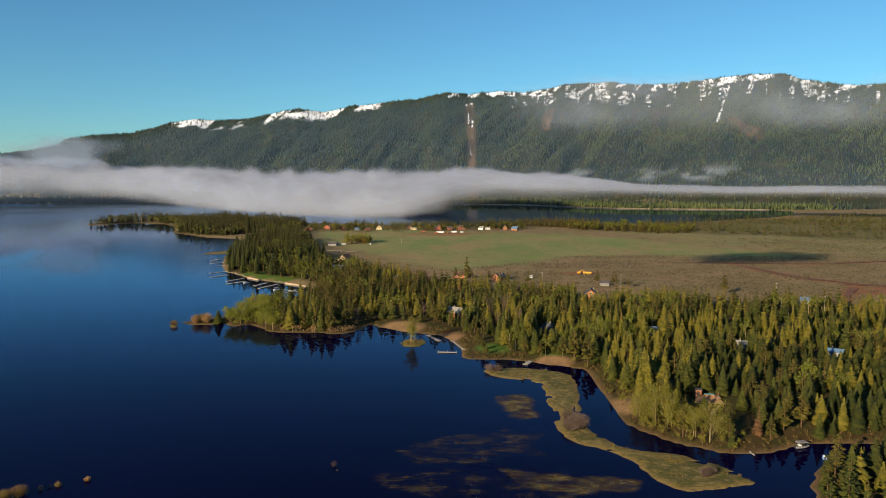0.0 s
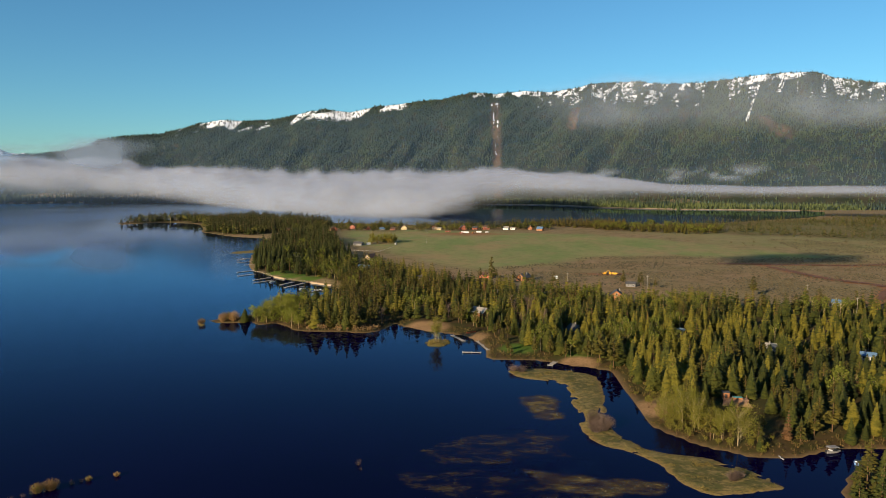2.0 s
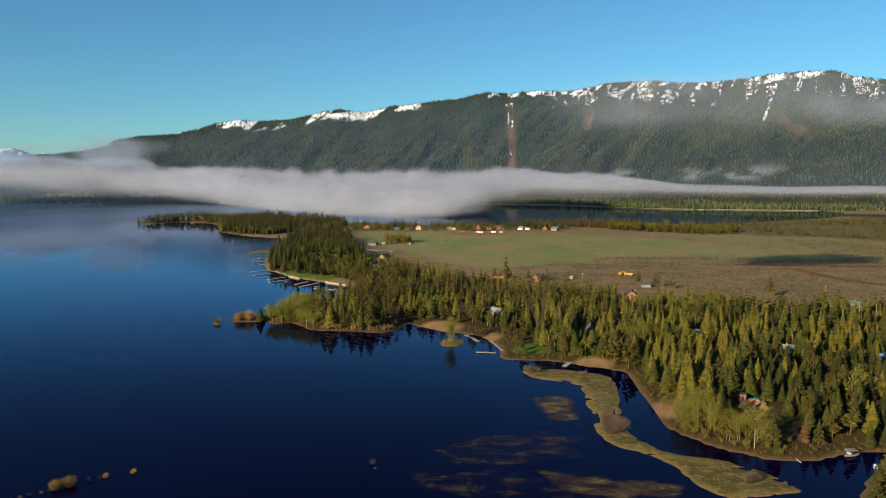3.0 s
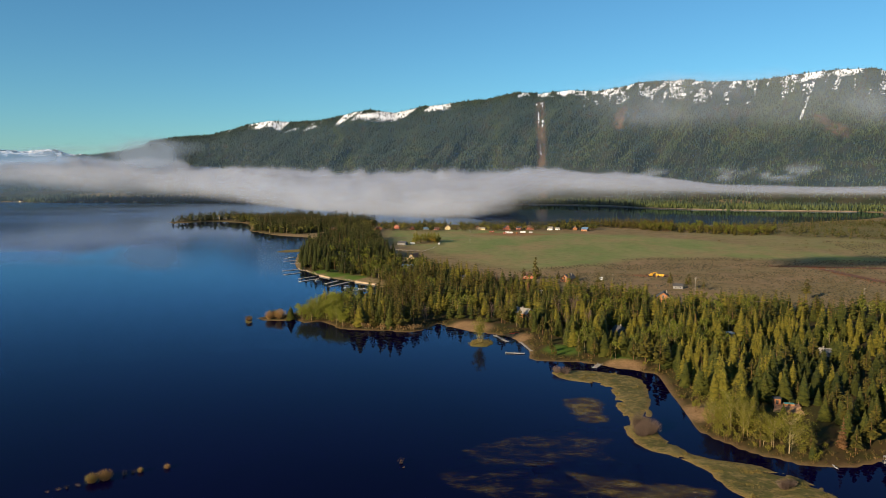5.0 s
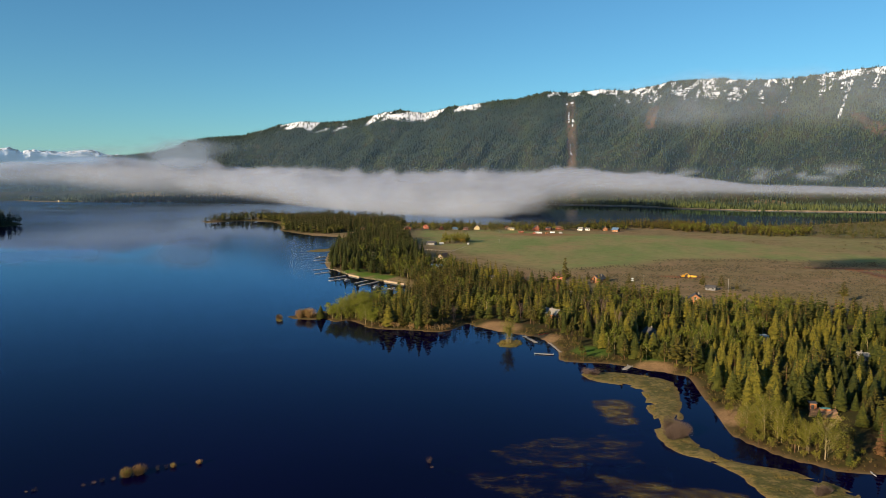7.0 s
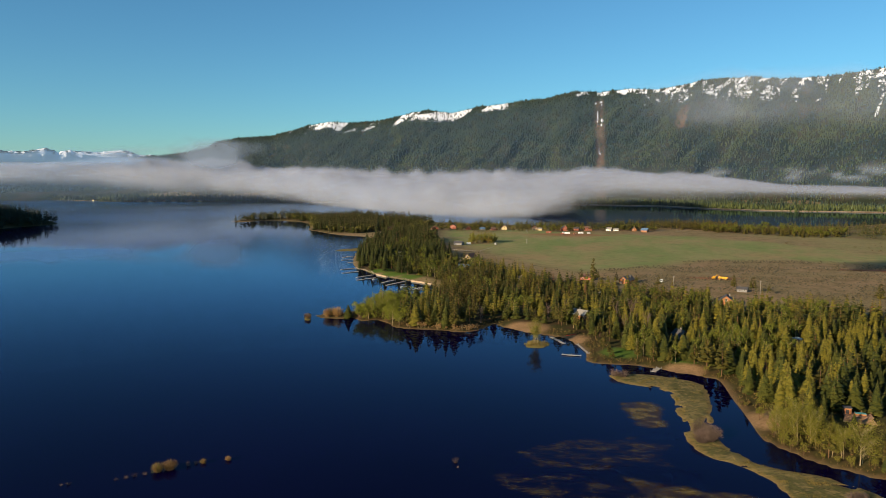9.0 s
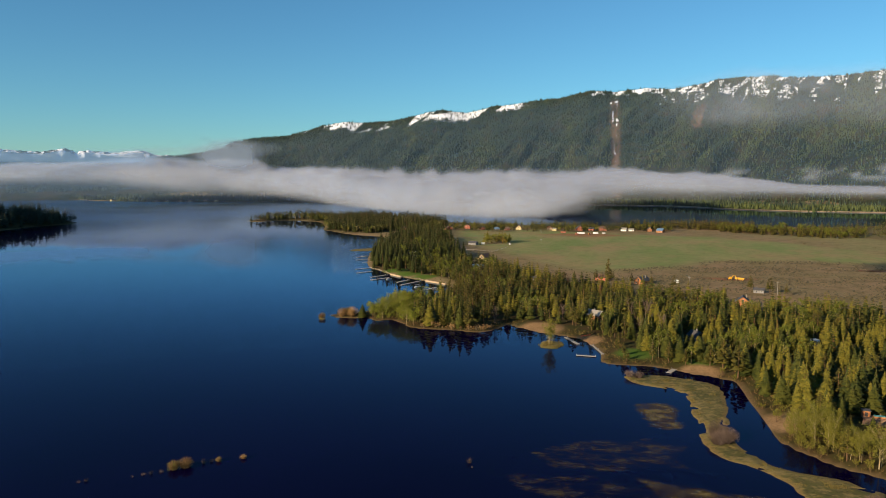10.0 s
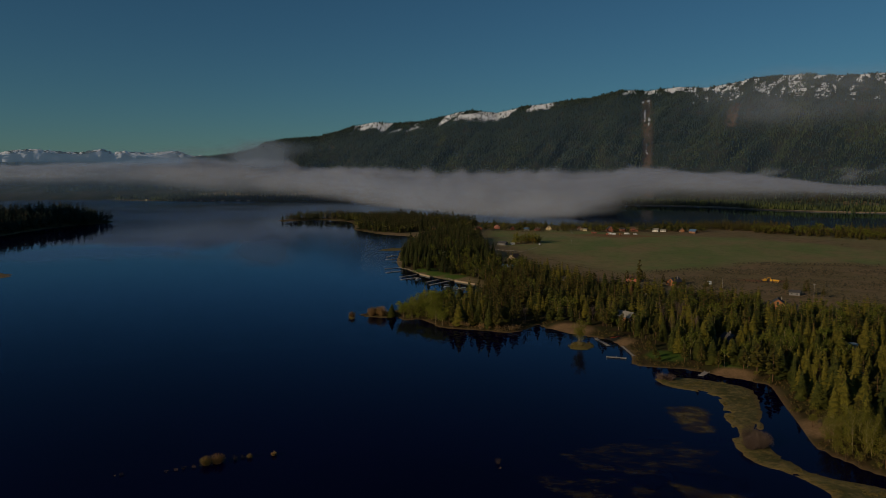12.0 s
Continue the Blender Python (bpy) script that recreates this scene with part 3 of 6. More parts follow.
def build_fog():
    az = np.linspace(-54, 36, 480)
    th = np.linspace(0, 2 * np.pi, 32, endpoint=False)
    A, T = np.meshgrid(az, th, indexing="ij")
    cols = list(zip(*FOG))
    kernel = np.exp(-np.linspace(-2.2, 2.2, 31) ** 2)
    D, zb, zt, w = (np.convolve(np.pad(np.interp(az, cols[0], c), 15, 'edge'), kernel / kernel.sum(), 'valid')[:, None] + 0 * A for c in cols[1:])
    c, s = np.cos(T), np.sin(T)
    c, s = np.sign(c) * np.abs(c) ** 0.8, np.sign(s) * np.abs(s) ** 0.8
    mid, half = (zb + zt) / 2, (zt - zb) / 2
    x0, y0, z0 = (D + w * c) * np.sin(np.radians(A)), (D + w * c) * np.cos(np.radians(A)), mid + half * s
    heap = billow(x0 / 120, y0 / 120, z0 / 62, 4, 135) - 0.42
    base = new("fog_bank")
    toward_sun = np.array([math.sin(sa) * 0.6, math.cos(sa) * 0.6, 0.75])
    full = 0.35 + 0.65 * smooth(18, 62, zt - zb)
    crest = smooth(0.1, 0.9, s)
    east = smooth(-4, 1, A)
    under = smooth(0.3 + 0.4 * east, -0.9 + 0.3 * east, s) * np.clip(smooth(-14, -23, A) + smooth(-3, 1, A), 0.8, 1)
    for k, (size, alpha) in enumerate(((0.55, 0.6), (0.68, 0.5), (0.79, 0.45), (0.86, 0.36), (0.92, 0.31), (0.97, 0.25), (1.02, 0.19), (1.08, 0.13), (1.16, 0.07))):
        lift = size + (0.03 + (0.04 + 0.50 * crest) * full) * heap * (0.62 + 0.07 * k)
        r, z = D + w * c * lift, mid + half * s * lift
        xyz = np.stack([r * np.sin(np.radians(A)), r * np.cos(np.radians(A)), z], -1)
        me = mesh_of("fog_layer", xyz.reshape(-1, 3), grid_faces(len(az), len(th), True), [fog_material("fog_%d" % k, alpha, scale=0.006)], soft=True)
        attribute(me, "thick", (0.1 + 0.9 * full) * (1 - 0.72 * under - 0.2 * under * smooth(-3.5, 0.5, A)))
        own = np.zeros(len(me.vertices) * 3, np.float32)
        me.vertex_normals.foreach_get("vector", own)
        nor = own.reshape(-1, 3) * 0.42 + toward_sun
        me.normals_split_custom_set_from_vertices((nor / np.linalg.norm(nor, axis=1)[:, None]).tolist())
        new("fog_layer", me).parent = base
    tagged(base, "long low bank of white morning fog over the lake", "fog", kind="stuff")


build_fog()


def build_cloud():
    """A small torn cloud high over the lake, added out of view so that its shadow lies on the pasture."""
    base = new("small_cloud")
    for k, size in enumerate((0.6, 0.8, 1.0)):
        lat, lon = np.meshgrid(np.linspace(-1.5, 1.5, 14), np.linspace(0, 2 * np.pi, 48, endpoint=False), indexing="ij")
        x, y, z = np.cos(lat) * np.cos(lon), np.cos(lat) * np.sin(lon), np.sin(lat)
        q = size * (0.55 + 0.9 * billow(x * 1.7 + 3, y * 1.7, z * 1.7, 3, 180))
        xyz = np.stack([-141 + 105 * x * q, 252 + 60 * y * q + 0.25 * 105 * x * q, 252 + 16 * z * q], -1)
        me = mesh_of("cloud_layer", xyz.reshape(-1, 3), grid_faces(*lat.shape, True), [fog_material("cloud_%d" % k, 0.27, scale=0.02)], soft=True)
        attribute(me, "thick", 1.0 + 0 * lat)
        new("cloud_layer", me).parent = base
    tagged(base, "unseen torn cloud added high over the lake to shade the pasture", "cloud", kind="stuff")


build_cloud()


def build_mist():
    """Curved sheets: two tinted blue to imitate haze, and thin mist that hangs before the mountainside, thicker to the
    north and round the low end of the ridge.
    """
    for name, far, tone, alpha, label in (("lake_haze", 1960, (0.16, 0.26, 0.46), 0.06, "sheet tinted faint blue for haze over the open lake"),
                                          ("blue_haze", 2860, (0.15, 0.28, 0.50), 0.16, "sheet tinted blue for morning haze before the mountain"),
                                          # The puff's shade is put into its darker tone.
                                          ("ridge_mist", 2830, (0.19, 0.25, 0.36), 0.85, "puff of mist tinted grey-blue for shade, round the low end of the ridge"),
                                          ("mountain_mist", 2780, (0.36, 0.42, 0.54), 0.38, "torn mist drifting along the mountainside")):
        az, el = np.meshgrid(np.linspace(-52, 38, 300), np.linspace(-2.9, 9.5, 64))
        top = np.maximum(np.where(az > -40, np.interp(az, *zip(*RIDGE)), 0), np.where(az < -30, np.interp(az, *zip(*RIDGE_FAR)), 0))
        r = far + 0 * az
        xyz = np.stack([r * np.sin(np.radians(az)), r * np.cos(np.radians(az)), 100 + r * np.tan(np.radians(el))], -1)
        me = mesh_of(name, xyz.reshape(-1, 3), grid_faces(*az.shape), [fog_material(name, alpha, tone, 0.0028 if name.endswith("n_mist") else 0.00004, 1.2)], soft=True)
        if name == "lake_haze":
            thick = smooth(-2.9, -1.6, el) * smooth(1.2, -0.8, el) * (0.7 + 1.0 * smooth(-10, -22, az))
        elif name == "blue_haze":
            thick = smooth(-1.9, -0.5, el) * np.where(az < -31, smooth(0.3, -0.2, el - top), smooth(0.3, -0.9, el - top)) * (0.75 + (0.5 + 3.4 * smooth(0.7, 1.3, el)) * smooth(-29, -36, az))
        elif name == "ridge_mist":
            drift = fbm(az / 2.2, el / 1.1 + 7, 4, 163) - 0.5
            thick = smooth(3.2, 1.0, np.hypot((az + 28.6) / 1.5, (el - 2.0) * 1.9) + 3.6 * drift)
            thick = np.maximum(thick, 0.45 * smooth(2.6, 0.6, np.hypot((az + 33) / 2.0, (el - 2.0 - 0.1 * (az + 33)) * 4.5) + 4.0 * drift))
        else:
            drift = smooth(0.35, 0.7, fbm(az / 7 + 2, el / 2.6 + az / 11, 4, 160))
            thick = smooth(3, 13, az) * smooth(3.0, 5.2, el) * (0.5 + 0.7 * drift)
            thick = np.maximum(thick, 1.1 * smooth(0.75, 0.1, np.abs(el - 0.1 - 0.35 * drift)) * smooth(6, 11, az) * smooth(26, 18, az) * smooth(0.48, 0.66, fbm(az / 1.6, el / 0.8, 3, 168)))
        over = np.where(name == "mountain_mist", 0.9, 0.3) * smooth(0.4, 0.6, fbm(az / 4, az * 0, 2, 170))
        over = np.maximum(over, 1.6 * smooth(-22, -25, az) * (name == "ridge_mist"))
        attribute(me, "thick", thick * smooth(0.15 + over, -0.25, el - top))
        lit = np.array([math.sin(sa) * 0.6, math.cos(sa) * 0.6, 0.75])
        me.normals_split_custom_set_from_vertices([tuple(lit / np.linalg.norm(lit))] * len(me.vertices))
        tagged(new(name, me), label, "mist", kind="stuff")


build_mist()


# ---- trees: prototypes one metre high, as corners, triangles and material slots ----
def tube(points, radii, sides=5):
    v, f = [], []
    for (x, y, z), r in zip(points, radii):
        for k in range(sides):
            a = 2 * math.pi * k / sides
            v.append((x + r * math.cos(a), y + r * math.sin(a), z))
    for i in range(len(points) - 1):
        for k in range(sides):
            a, b = i * sides + k, i * sides + (k + 1) % sides
            f += [(a, b, b + sides), (a, b + sides, a + sides)]
    return v, f


def merge(pieces):
    v, f, m = [], [], []
    for (pv, pf, slot) in pieces:
        f += [tuple(i + len(v) for i in t) for t in pf]
        m += [slot] * len(pf)
        v += pv
    return np.array(v, float), np.array(f, int), np.array(m, int)


def conifer(rng, width=0.16, base=0.10, whorls=13, per=7, droop=0.35, lean=0.0, power=0.85, ragged=0.25, under=True):
    v, f = [], []
    for i in range(whorls):
        s = (i + rng.uniform(-0.3, 0.3)) / whorls
        z = base + (0.97 - base) * max(s, 0)
        reach = width * (1 - 0.96 * max(s, 0)) ** power * (0.75 + 0.25 * min(1, 5 * s + 0.4))
        turn = rng.uniform(0, 6.28)
        for k in range(per if s < 0.7 else max(4, per - 2)):
            a = turn + 6.283 * k / per + rng.uniform(-0.25, 0.25)
            r = reach * rng.uniform(1 - ragged * 1.2, 1 + ragged)
            ca, sa_ = math.cos(a), math.sin(a)
            dz = -droop * r * rng.uniform(0.6, 1.3)
            wd = r * rng.uniform(0.48, 0.68)
            n = len(v)
            v += [(0, 0, z + 0.02), (0.6 * r * ca - wd * sa_, 0.6 * r * sa_ + wd * ca, z + 0.35 * dz - 0.012),
                  (r * ca, r * sa_, z + dz), (0.6 * r * ca + wd * sa_, 0.6 * r * sa_ - wd * ca, z + 0.35 * dz - 0.012),
                  (0.55 * r * ca, 0.55 * r * sa_, z + 0.02 + 0.2 * dz), (0.35 * r * ca, 0.35 * r * sa_, z - 0.045 - 0.1 * r)]
            f += [(n, n + 1, n + 4), (n + 1, n + 2, n + 4), (n + 4, n + 2, n + 3), (n, n + 4, n + 3)] + ([(n + 1, n + 5, n + 2), (n + 5, n + 3, n + 2)] if under else [])
    n = len(v)
    v += [(0.012, 0, 0.93), (-0.006, 0.01, 0.93), (-0.006, -0.01, 0.93), (lean, 0, 1.0)]
    f += [(n, n + 1, n + 3), (n + 1, n + 2, n + 3), (n + 2, n, n + 3)]
    tv, tf = tube([(0, 0, -0.03), (0, 0, 0.4), (0, 0, 0.95)], (0.016, 0.011, 0.003), 5)
    return merge([(tv, tf, 0), (v, f, 1)])


def tuft(rng, x, y, z, r, flat=0.6):
    """A small ragged clump of needles or leaves."""
    v = [(x + rng.uniform(-0.2, 0.2) * r, y + rng.uniform(-0.2, 0.2) * r, z + flat * r * rng.uniform(0.8, 1.2)),
         (x, y, z - flat * r * rng.uniform(0.4, 0.9))]
    turn, n = rng.uniform(0, 6.28), 5
    for k in range(n):
        a = turn + 6.283 * k / n
        q = r * rng.uniform(0.55, 1.25)
        v.append((x + q * math.cos(a), y + q * math.sin(a), z + rng.uniform(-0.35, 0.25) * r))
    f = []
    for k in range(n):
        a, b = 2 + k, 2 + (k + 1) % n
        f += [(0, a, b)] if k % 4 else [(0, a, b), (1, b, a)]
    return v, f


def pine(rng, width=0.15, base=0.35, tufts=46, size=0.05, limbs=8):
    pieces = [(*tube([(0, 0, -0.03), (rng.uniform(-.01, .01), rng.uniform(-.01, .01), 0.5), (0, 0, 0.97)], (0.015, 0.010, 0.003), 5), 0)]
    for k in range(limbs):
        z, a, r = rng.uniform(base * 0.75, 0.85), rng.uniform(0, 6.28), width * rng.uniform(0.5, 0.9)
        pieces.append((*tube([(0, 0, z), (r * math.cos(a), r * math.sin(a), z + 0.02)], (0.004, 0.0015), 3), 0))
    for k in range(tufts):
        s = ((k + rng.random()) / tufts) ** 1.25
        z = base + (0.98 - base) * s
        reach = width * min(1.0, 0.55 + 2.2 * s) * (1 - s) ** 0.75 + 0.008
        a, q = rng.uniform(0, 6.28), reach * rng.uniform(0.45, 1.1)
        pieces.append((*tuft(rng, q * math.cos(a), q * math.sin(a), z - 0.15 * q, size * rng.uniform(0.6, 1.2) * (1 - 0.6 * s), 0.5), 1))
    return merge(pieces)


def broadleaf(rng, width=0.33, base=0.2, limbs=9, leaves=170, leaf=0.03, stems=1, thin=1.0):
    """A spring tree: forked limbs that show through a thin crown of young leaves."""
    pieces, tips = [], []
    for s in range(stems):
        ox, oy = (rng.uniform(-0.08, 0.08), rng.uniform(-0.08, 0.08)) if stems > 1 else (0, 0)
        top = rng.uniform(0.6, 0.8)
        pieces.append((*tube([(ox, oy, -0.03), (ox * 1.2, oy * 1.2, base), (ox * 2, oy * 2, top)], (0.016 * thin, 0.012 * thin, 0.004 * thin), 5), 0))
        for k in range(limbs):
            z0 = base + (top - base) * rng.random()
            a, up = rng.uniform(0, 6.28), rng.uniform(0.18, 0.36)
            r = width * rng.uniform(0.5, 1.0)
            p1 = (ox * 1.6 + 0.5 * r * math.cos(a), oy * 1.6 + 0.5 * r * math.sin(a), z0 + up * 0.6)
            p2 = (ox * 1.6 + r * math.cos(a), oy * 1.6 + r * math.sin(a), min(0.99, z0 + up))
            pieces.append((*tube([(ox * 1.6, oy * 1.6, z0), p1, p2], (0.008 * thin, 0.005 * thin, 0.0015), 3), 0))
            for q in range(3):
                b = a + rng.uniform(-0.9, 0.9)
                e = (p1[0] + 0.4 * r * math.cos(b), p1[1] + 0.4 * r * math.sin(b), min(1.0, p1[2] + rng.uniform(0.05, 0.2)))
                pieces.append((*tube([p1, e], (0.004 * thin, 0.001), 3), 0))
                tips += [e, p2, p1]
    v, f = [], []
    for k in range(leaves):
        x, y, z = tips[rng.randrange(len(tips))]
        x, y, z = (c + rng.gauss(0, 0.055) for c in (x, y, z))
        n = len(v)
        for _ in range(3):
            v.append((x + rng.uniform(-leaf, leaf), y + rng.uniform(-leaf, leaf), max(0.02, z + rng.uniform(-leaf, leaf))))
        f.append((n, n + 1, n + 2))
    pieces.append((v, f, 1))
    return merge(pieces)


def bush(rng, stems=34, leaves=60, width=0.7, clump=0.125, thick=0.018):
    """A round, many-stemmed shrub one metre high."""
    pieces = []
    for k in range(stems):
        a, r, h = rng.uniform(0, 6.28), width * math.sqrt(rng.random()), rng.uniform(0.55, 1.0)
        h *= 1 - 0.4 * (r / width) ** 2
        x, y = r * math.cos(a), r * math.sin(a)
        pieces.append((*tube([(x * 0.35, y * 0.35, -0.05), (x, y, h)], (thick, 0.28 * thick), 3), 0))
    for k in range(leaves):
        a, r = rng.uniform(0, 6.28), width * math.sqrt(rng.random())
        h = (0.25 + 0.7 * rng.random()) * (1 - 0.45 * (r / width) ** 2)
        pieces.append((*tuft(rng, r * math.cos(a), r * math.sin(a), h, clump * rng.uniform(0.65, 1.35)), 1))
    return merge(pieces)


rng = random.Random(7)
FIRS = [conifer(rng, rng.uniform(0.17, 0.25), rng.uniform(0.05, 0.12), 24, 8, under=False) for _ in range(6)]
FIRS_FAR = [conifer(rng, rng.uniform(0.18, 0.26), 0.05, 6, 5, 0.4, under=False) for _ in range(5)]
FIRS_MID = [conifer(rng, rng.uniform(0.17, 0.25), rng.uniform(0.05, 0.12), 17, 7, under=False) for _ in range(6)]
FIRS_LOW = [conifer(rng, rng.uniform(0.17, 0.25), 0.08, 10, 6, 0.4, under=False) for _ in range(4)]
PINES = [pine(rng, rng.uniform(0.18, 0.26), rng.uniform(0.14, 0.34), 78, 0.088) for _ in range(6)]
PINES_LOW = [pine(rng, rng.uniform(0.18, 0.25), rng.uniform(0.12, 0.3), 34, 0.115, 2) for _ in range(4)]
PINES_FAR = [pine(rng, rng.uniform(0.2, 0.28), rng.uniform(0.1, 0.25), 20, 0.13, 0) for _ in range(5)]
LEAFY = [broadleaf(rng, 0.34, 0.1, leaves=5200, leaf=0.015, limbs=11, stems=3, thin=0.5), broadleaf(rng, leaves=2000, leaf=0.022, limbs=16)]
LEAFY_LOW = [broadleaf(rng, leaves=130, leaf=0.05, limbs=5) for _ in range(3)]
THICKET = [broadleaf(rng, 0.27, 0.1, 4, 420, 0.04, stems=3, thin=0.55) for _ in range(3)]
CROWNS = [broadleaf(rng, 0.25, 0.22, 5, 280, 0.05) for _ in range(3)]
BARE = [broadleaf(rng, 0.24, 0.18, 12, 260, 0.02, stems=2, thin=1.1) for _ in range(2)]
BUSHES = [bush(rng, 210, 130, 0.75, 0.045), bush(rng, 330, 150, 0.8, 0.03, 0.009), bush(rng, 38, 16, 0.8, 0.06)]
BUSHES_LOW = [bush(rng, 8, 14) for _ in range(3)]
BUSHES_TINY = [bush(rng, 3, 9) for _ in range(3)]
GRASS = []
for _ in range(4):
    gv, gf = [], []
    for k in range(9):
        a, q, h = rng.uniform(0, 6.28), rng.uniform(0, 0.5), rng.uniform(0.5, 1.0)
        gx, gy, n = q * math.cos(a), q * math.sin(a), len(gv)
        gv += [(gx - 0.09 * math.sin(a), gy + 0.09 * math.cos(a), 0), (gx + 0.09 * math.sin(a), gy - 0.09 * math.cos(a), 0), (gx * 1.8, gy * 1.8, h)]
        gf.append((n, n + 1, n + 2))
    GRASS.append(merge([(gv, gf, 1)]))
TUFTS = [merge([(*tuft(rng, 0, 0, 0.4, 0.8, 0.9), 1)]) for _ in range(5)]


def spike(rng, sides=3):
    """A far conifer of two stacked cones."""
    v, f = [], []
    for z0, z1, r in ((0.0, 0.62, 0.17), (0.4, 1.0, 0.11)):
        n, turn = len(v), rng.uniform(0, 6)
        v += [(r * rng.uniform(0.7, 1.2) * math.cos(turn + 6.283 * k / sides), r * rng.uniform(0.7, 1.2) * math.sin(turn + 6.283 * k / sides), z0 + rng.uniform(-0.05, 0.05)) for k in range(sides)]
        v.append((0, 0, z1))
        f += [(n + k, n + (k + 1) % sides, n + sides) for k in range(sides)]
    return np.array(v), np.array(f), np.zeros(len(f), int)


SPIKES = [spike(rng) for _ in range(5)]


def scatter(poly, spacing, seed, keep=None, margin=0.0):
    """Uneven points inside an outline, about one to each square of that width."""
    p = np.array(poly, float)
    r = np.random.RandomState(seed)
    gx, gy = np.meshgrid(np.arange(p[:, 0].min(), p[:, 0].max(), spacing), np.arange(p[:, 1].min(), p[:, 1].max(), spacing))
    x = (gx + r.uniform(-0.5, 0.5, gx.shape) * spacing * 0.95).ravel()
    y = (gy + r.uniform(-0.5, 0.5, gy.shape) * spacing * 0.95).ravel()
    ok = sdist(x, y, poly) > margin
    x, y = x[ok], y[ok]
    if keep is not None:
        ok = r.rand(len(x)) < keep(x, y)
        x, y = x[ok], y[ok]
    return x, y


def planted(name, protos, x, y, z, height, mats, label, category, seed, wide=(0.85, 1.2)):
    """Many trees or shrubs as one mesh."""
    r = np.random.RandomState(seed)
    n = len(x)
    if not n:
        return None
    pick, turn = r.randint(0, len(protos), n), r.uniform(0, 6.283, n)
    wd = height * r.uniform(*wide, n)
    vs, fs, ms, base = [], [], [], 0
    for k, (pv, pf, pm) in enumerate(protos):
        i = np.where(pick == k)[0]
        if not len(i):
            continue
        c, s = np.cos(turn[i])[:, None], np.sin(turn[i])[:, None]
        X = (pv[None, :, 0] * c - pv[None, :, 1] * s) * wd[i][:, None] + x[i][:, None]
        Y = (pv[None, :, 0] * s + pv[None, :, 1] * c) * wd[i][:, None] + y[i][:, None]
        Z = pv[None, :, 2] * height[i][:, None] + z[i][:, None]
        vs.append(np.stack([X, Y, Z], -1).reshape(-1, 3))
        fs.append((pf[None] + base + (np.arange(len(i)) * len(pv))[:, None, None]).reshape(-1, 3))
        ms.append(np.tile(pm, len(i)))
        base += len(i) * len(pv)
    me = mesh_of(name, np.concatenate(vs), np.concatenate(fs), mats, np.concatenate(ms))
    return tagged(new(name, me), label, category, kind="stuff")


def tree_proto(name, proto, mats, label, category, group):
    """One tree as a thing: its trunk and its crown."""
    v, f, m = proto
    base = new(name)
    for slot, piece in ((0, "trunk"), (1, "crown")):
        sel = f[m == slot]
        ids, back = np.unique(sel, return_inverse=True)
        me = mesh_of(piece, v[ids], back.reshape(-1, 3), [mats[slot]])
        new(piece, me).parent = base
    return tagged(base, label, category, group)


# ---- woods ----
VILLAGE = [(-250, 1306), (-221, 1350), (-188, 1326), (-161, 1327), (-141, 1327), (-122, 1342), (-64, 1348), (-54, 1336), (-9, 1333), (14, 1345), (34, 1350), (73, 1348), (86, 1350), (118, 1346), (136, 1326)]
FAR_HOUSES = [(-1683, 2718), (-1740, 2710), (-1788, 2706), (-1640, 2724), (-1572, 2736), (-1530, 2745), (-2415, 2912), (-2040, 2762)]
HOUSE_LOTS = [(120, 566, 12), (10, 496, 6), (117, 303, 11), (134, 440, 5), (30, 402, 8), (-196, 728, 8), (105, 275, 6), (68, 442, 5), (174, 402, 5), (217, 382, 5), (286, 548, 8), (-112, 752, 8), (122, 284, 6), (86, 275, 5), (101, 259, 7)]


def lots(x, y):
    free = np.ones_like(x)
    for hx, hy, hr in HOUSE_LOTS:
        free *= np.hypot(x - hx, y - hy) > hr
    return free


def sightline(x, y, tall):
    """Only low trees stand between the lake and the houses that show over the wood."""
    for hx, hy, hr in HOUSE_LOTS:
        span = math.hypot(hx, hy)
        ahead = ((hx - x) * hx + (hy - y) * hy) / span
        aside = np.abs((x - hx) * hy - (y - hy) * hx) / span
        tall = np.where((ahead > -2) & (ahead < 60) & (aside < hr), np.minimum(tall, 4.0 + 0.2 * ahead), tall)
    return tall


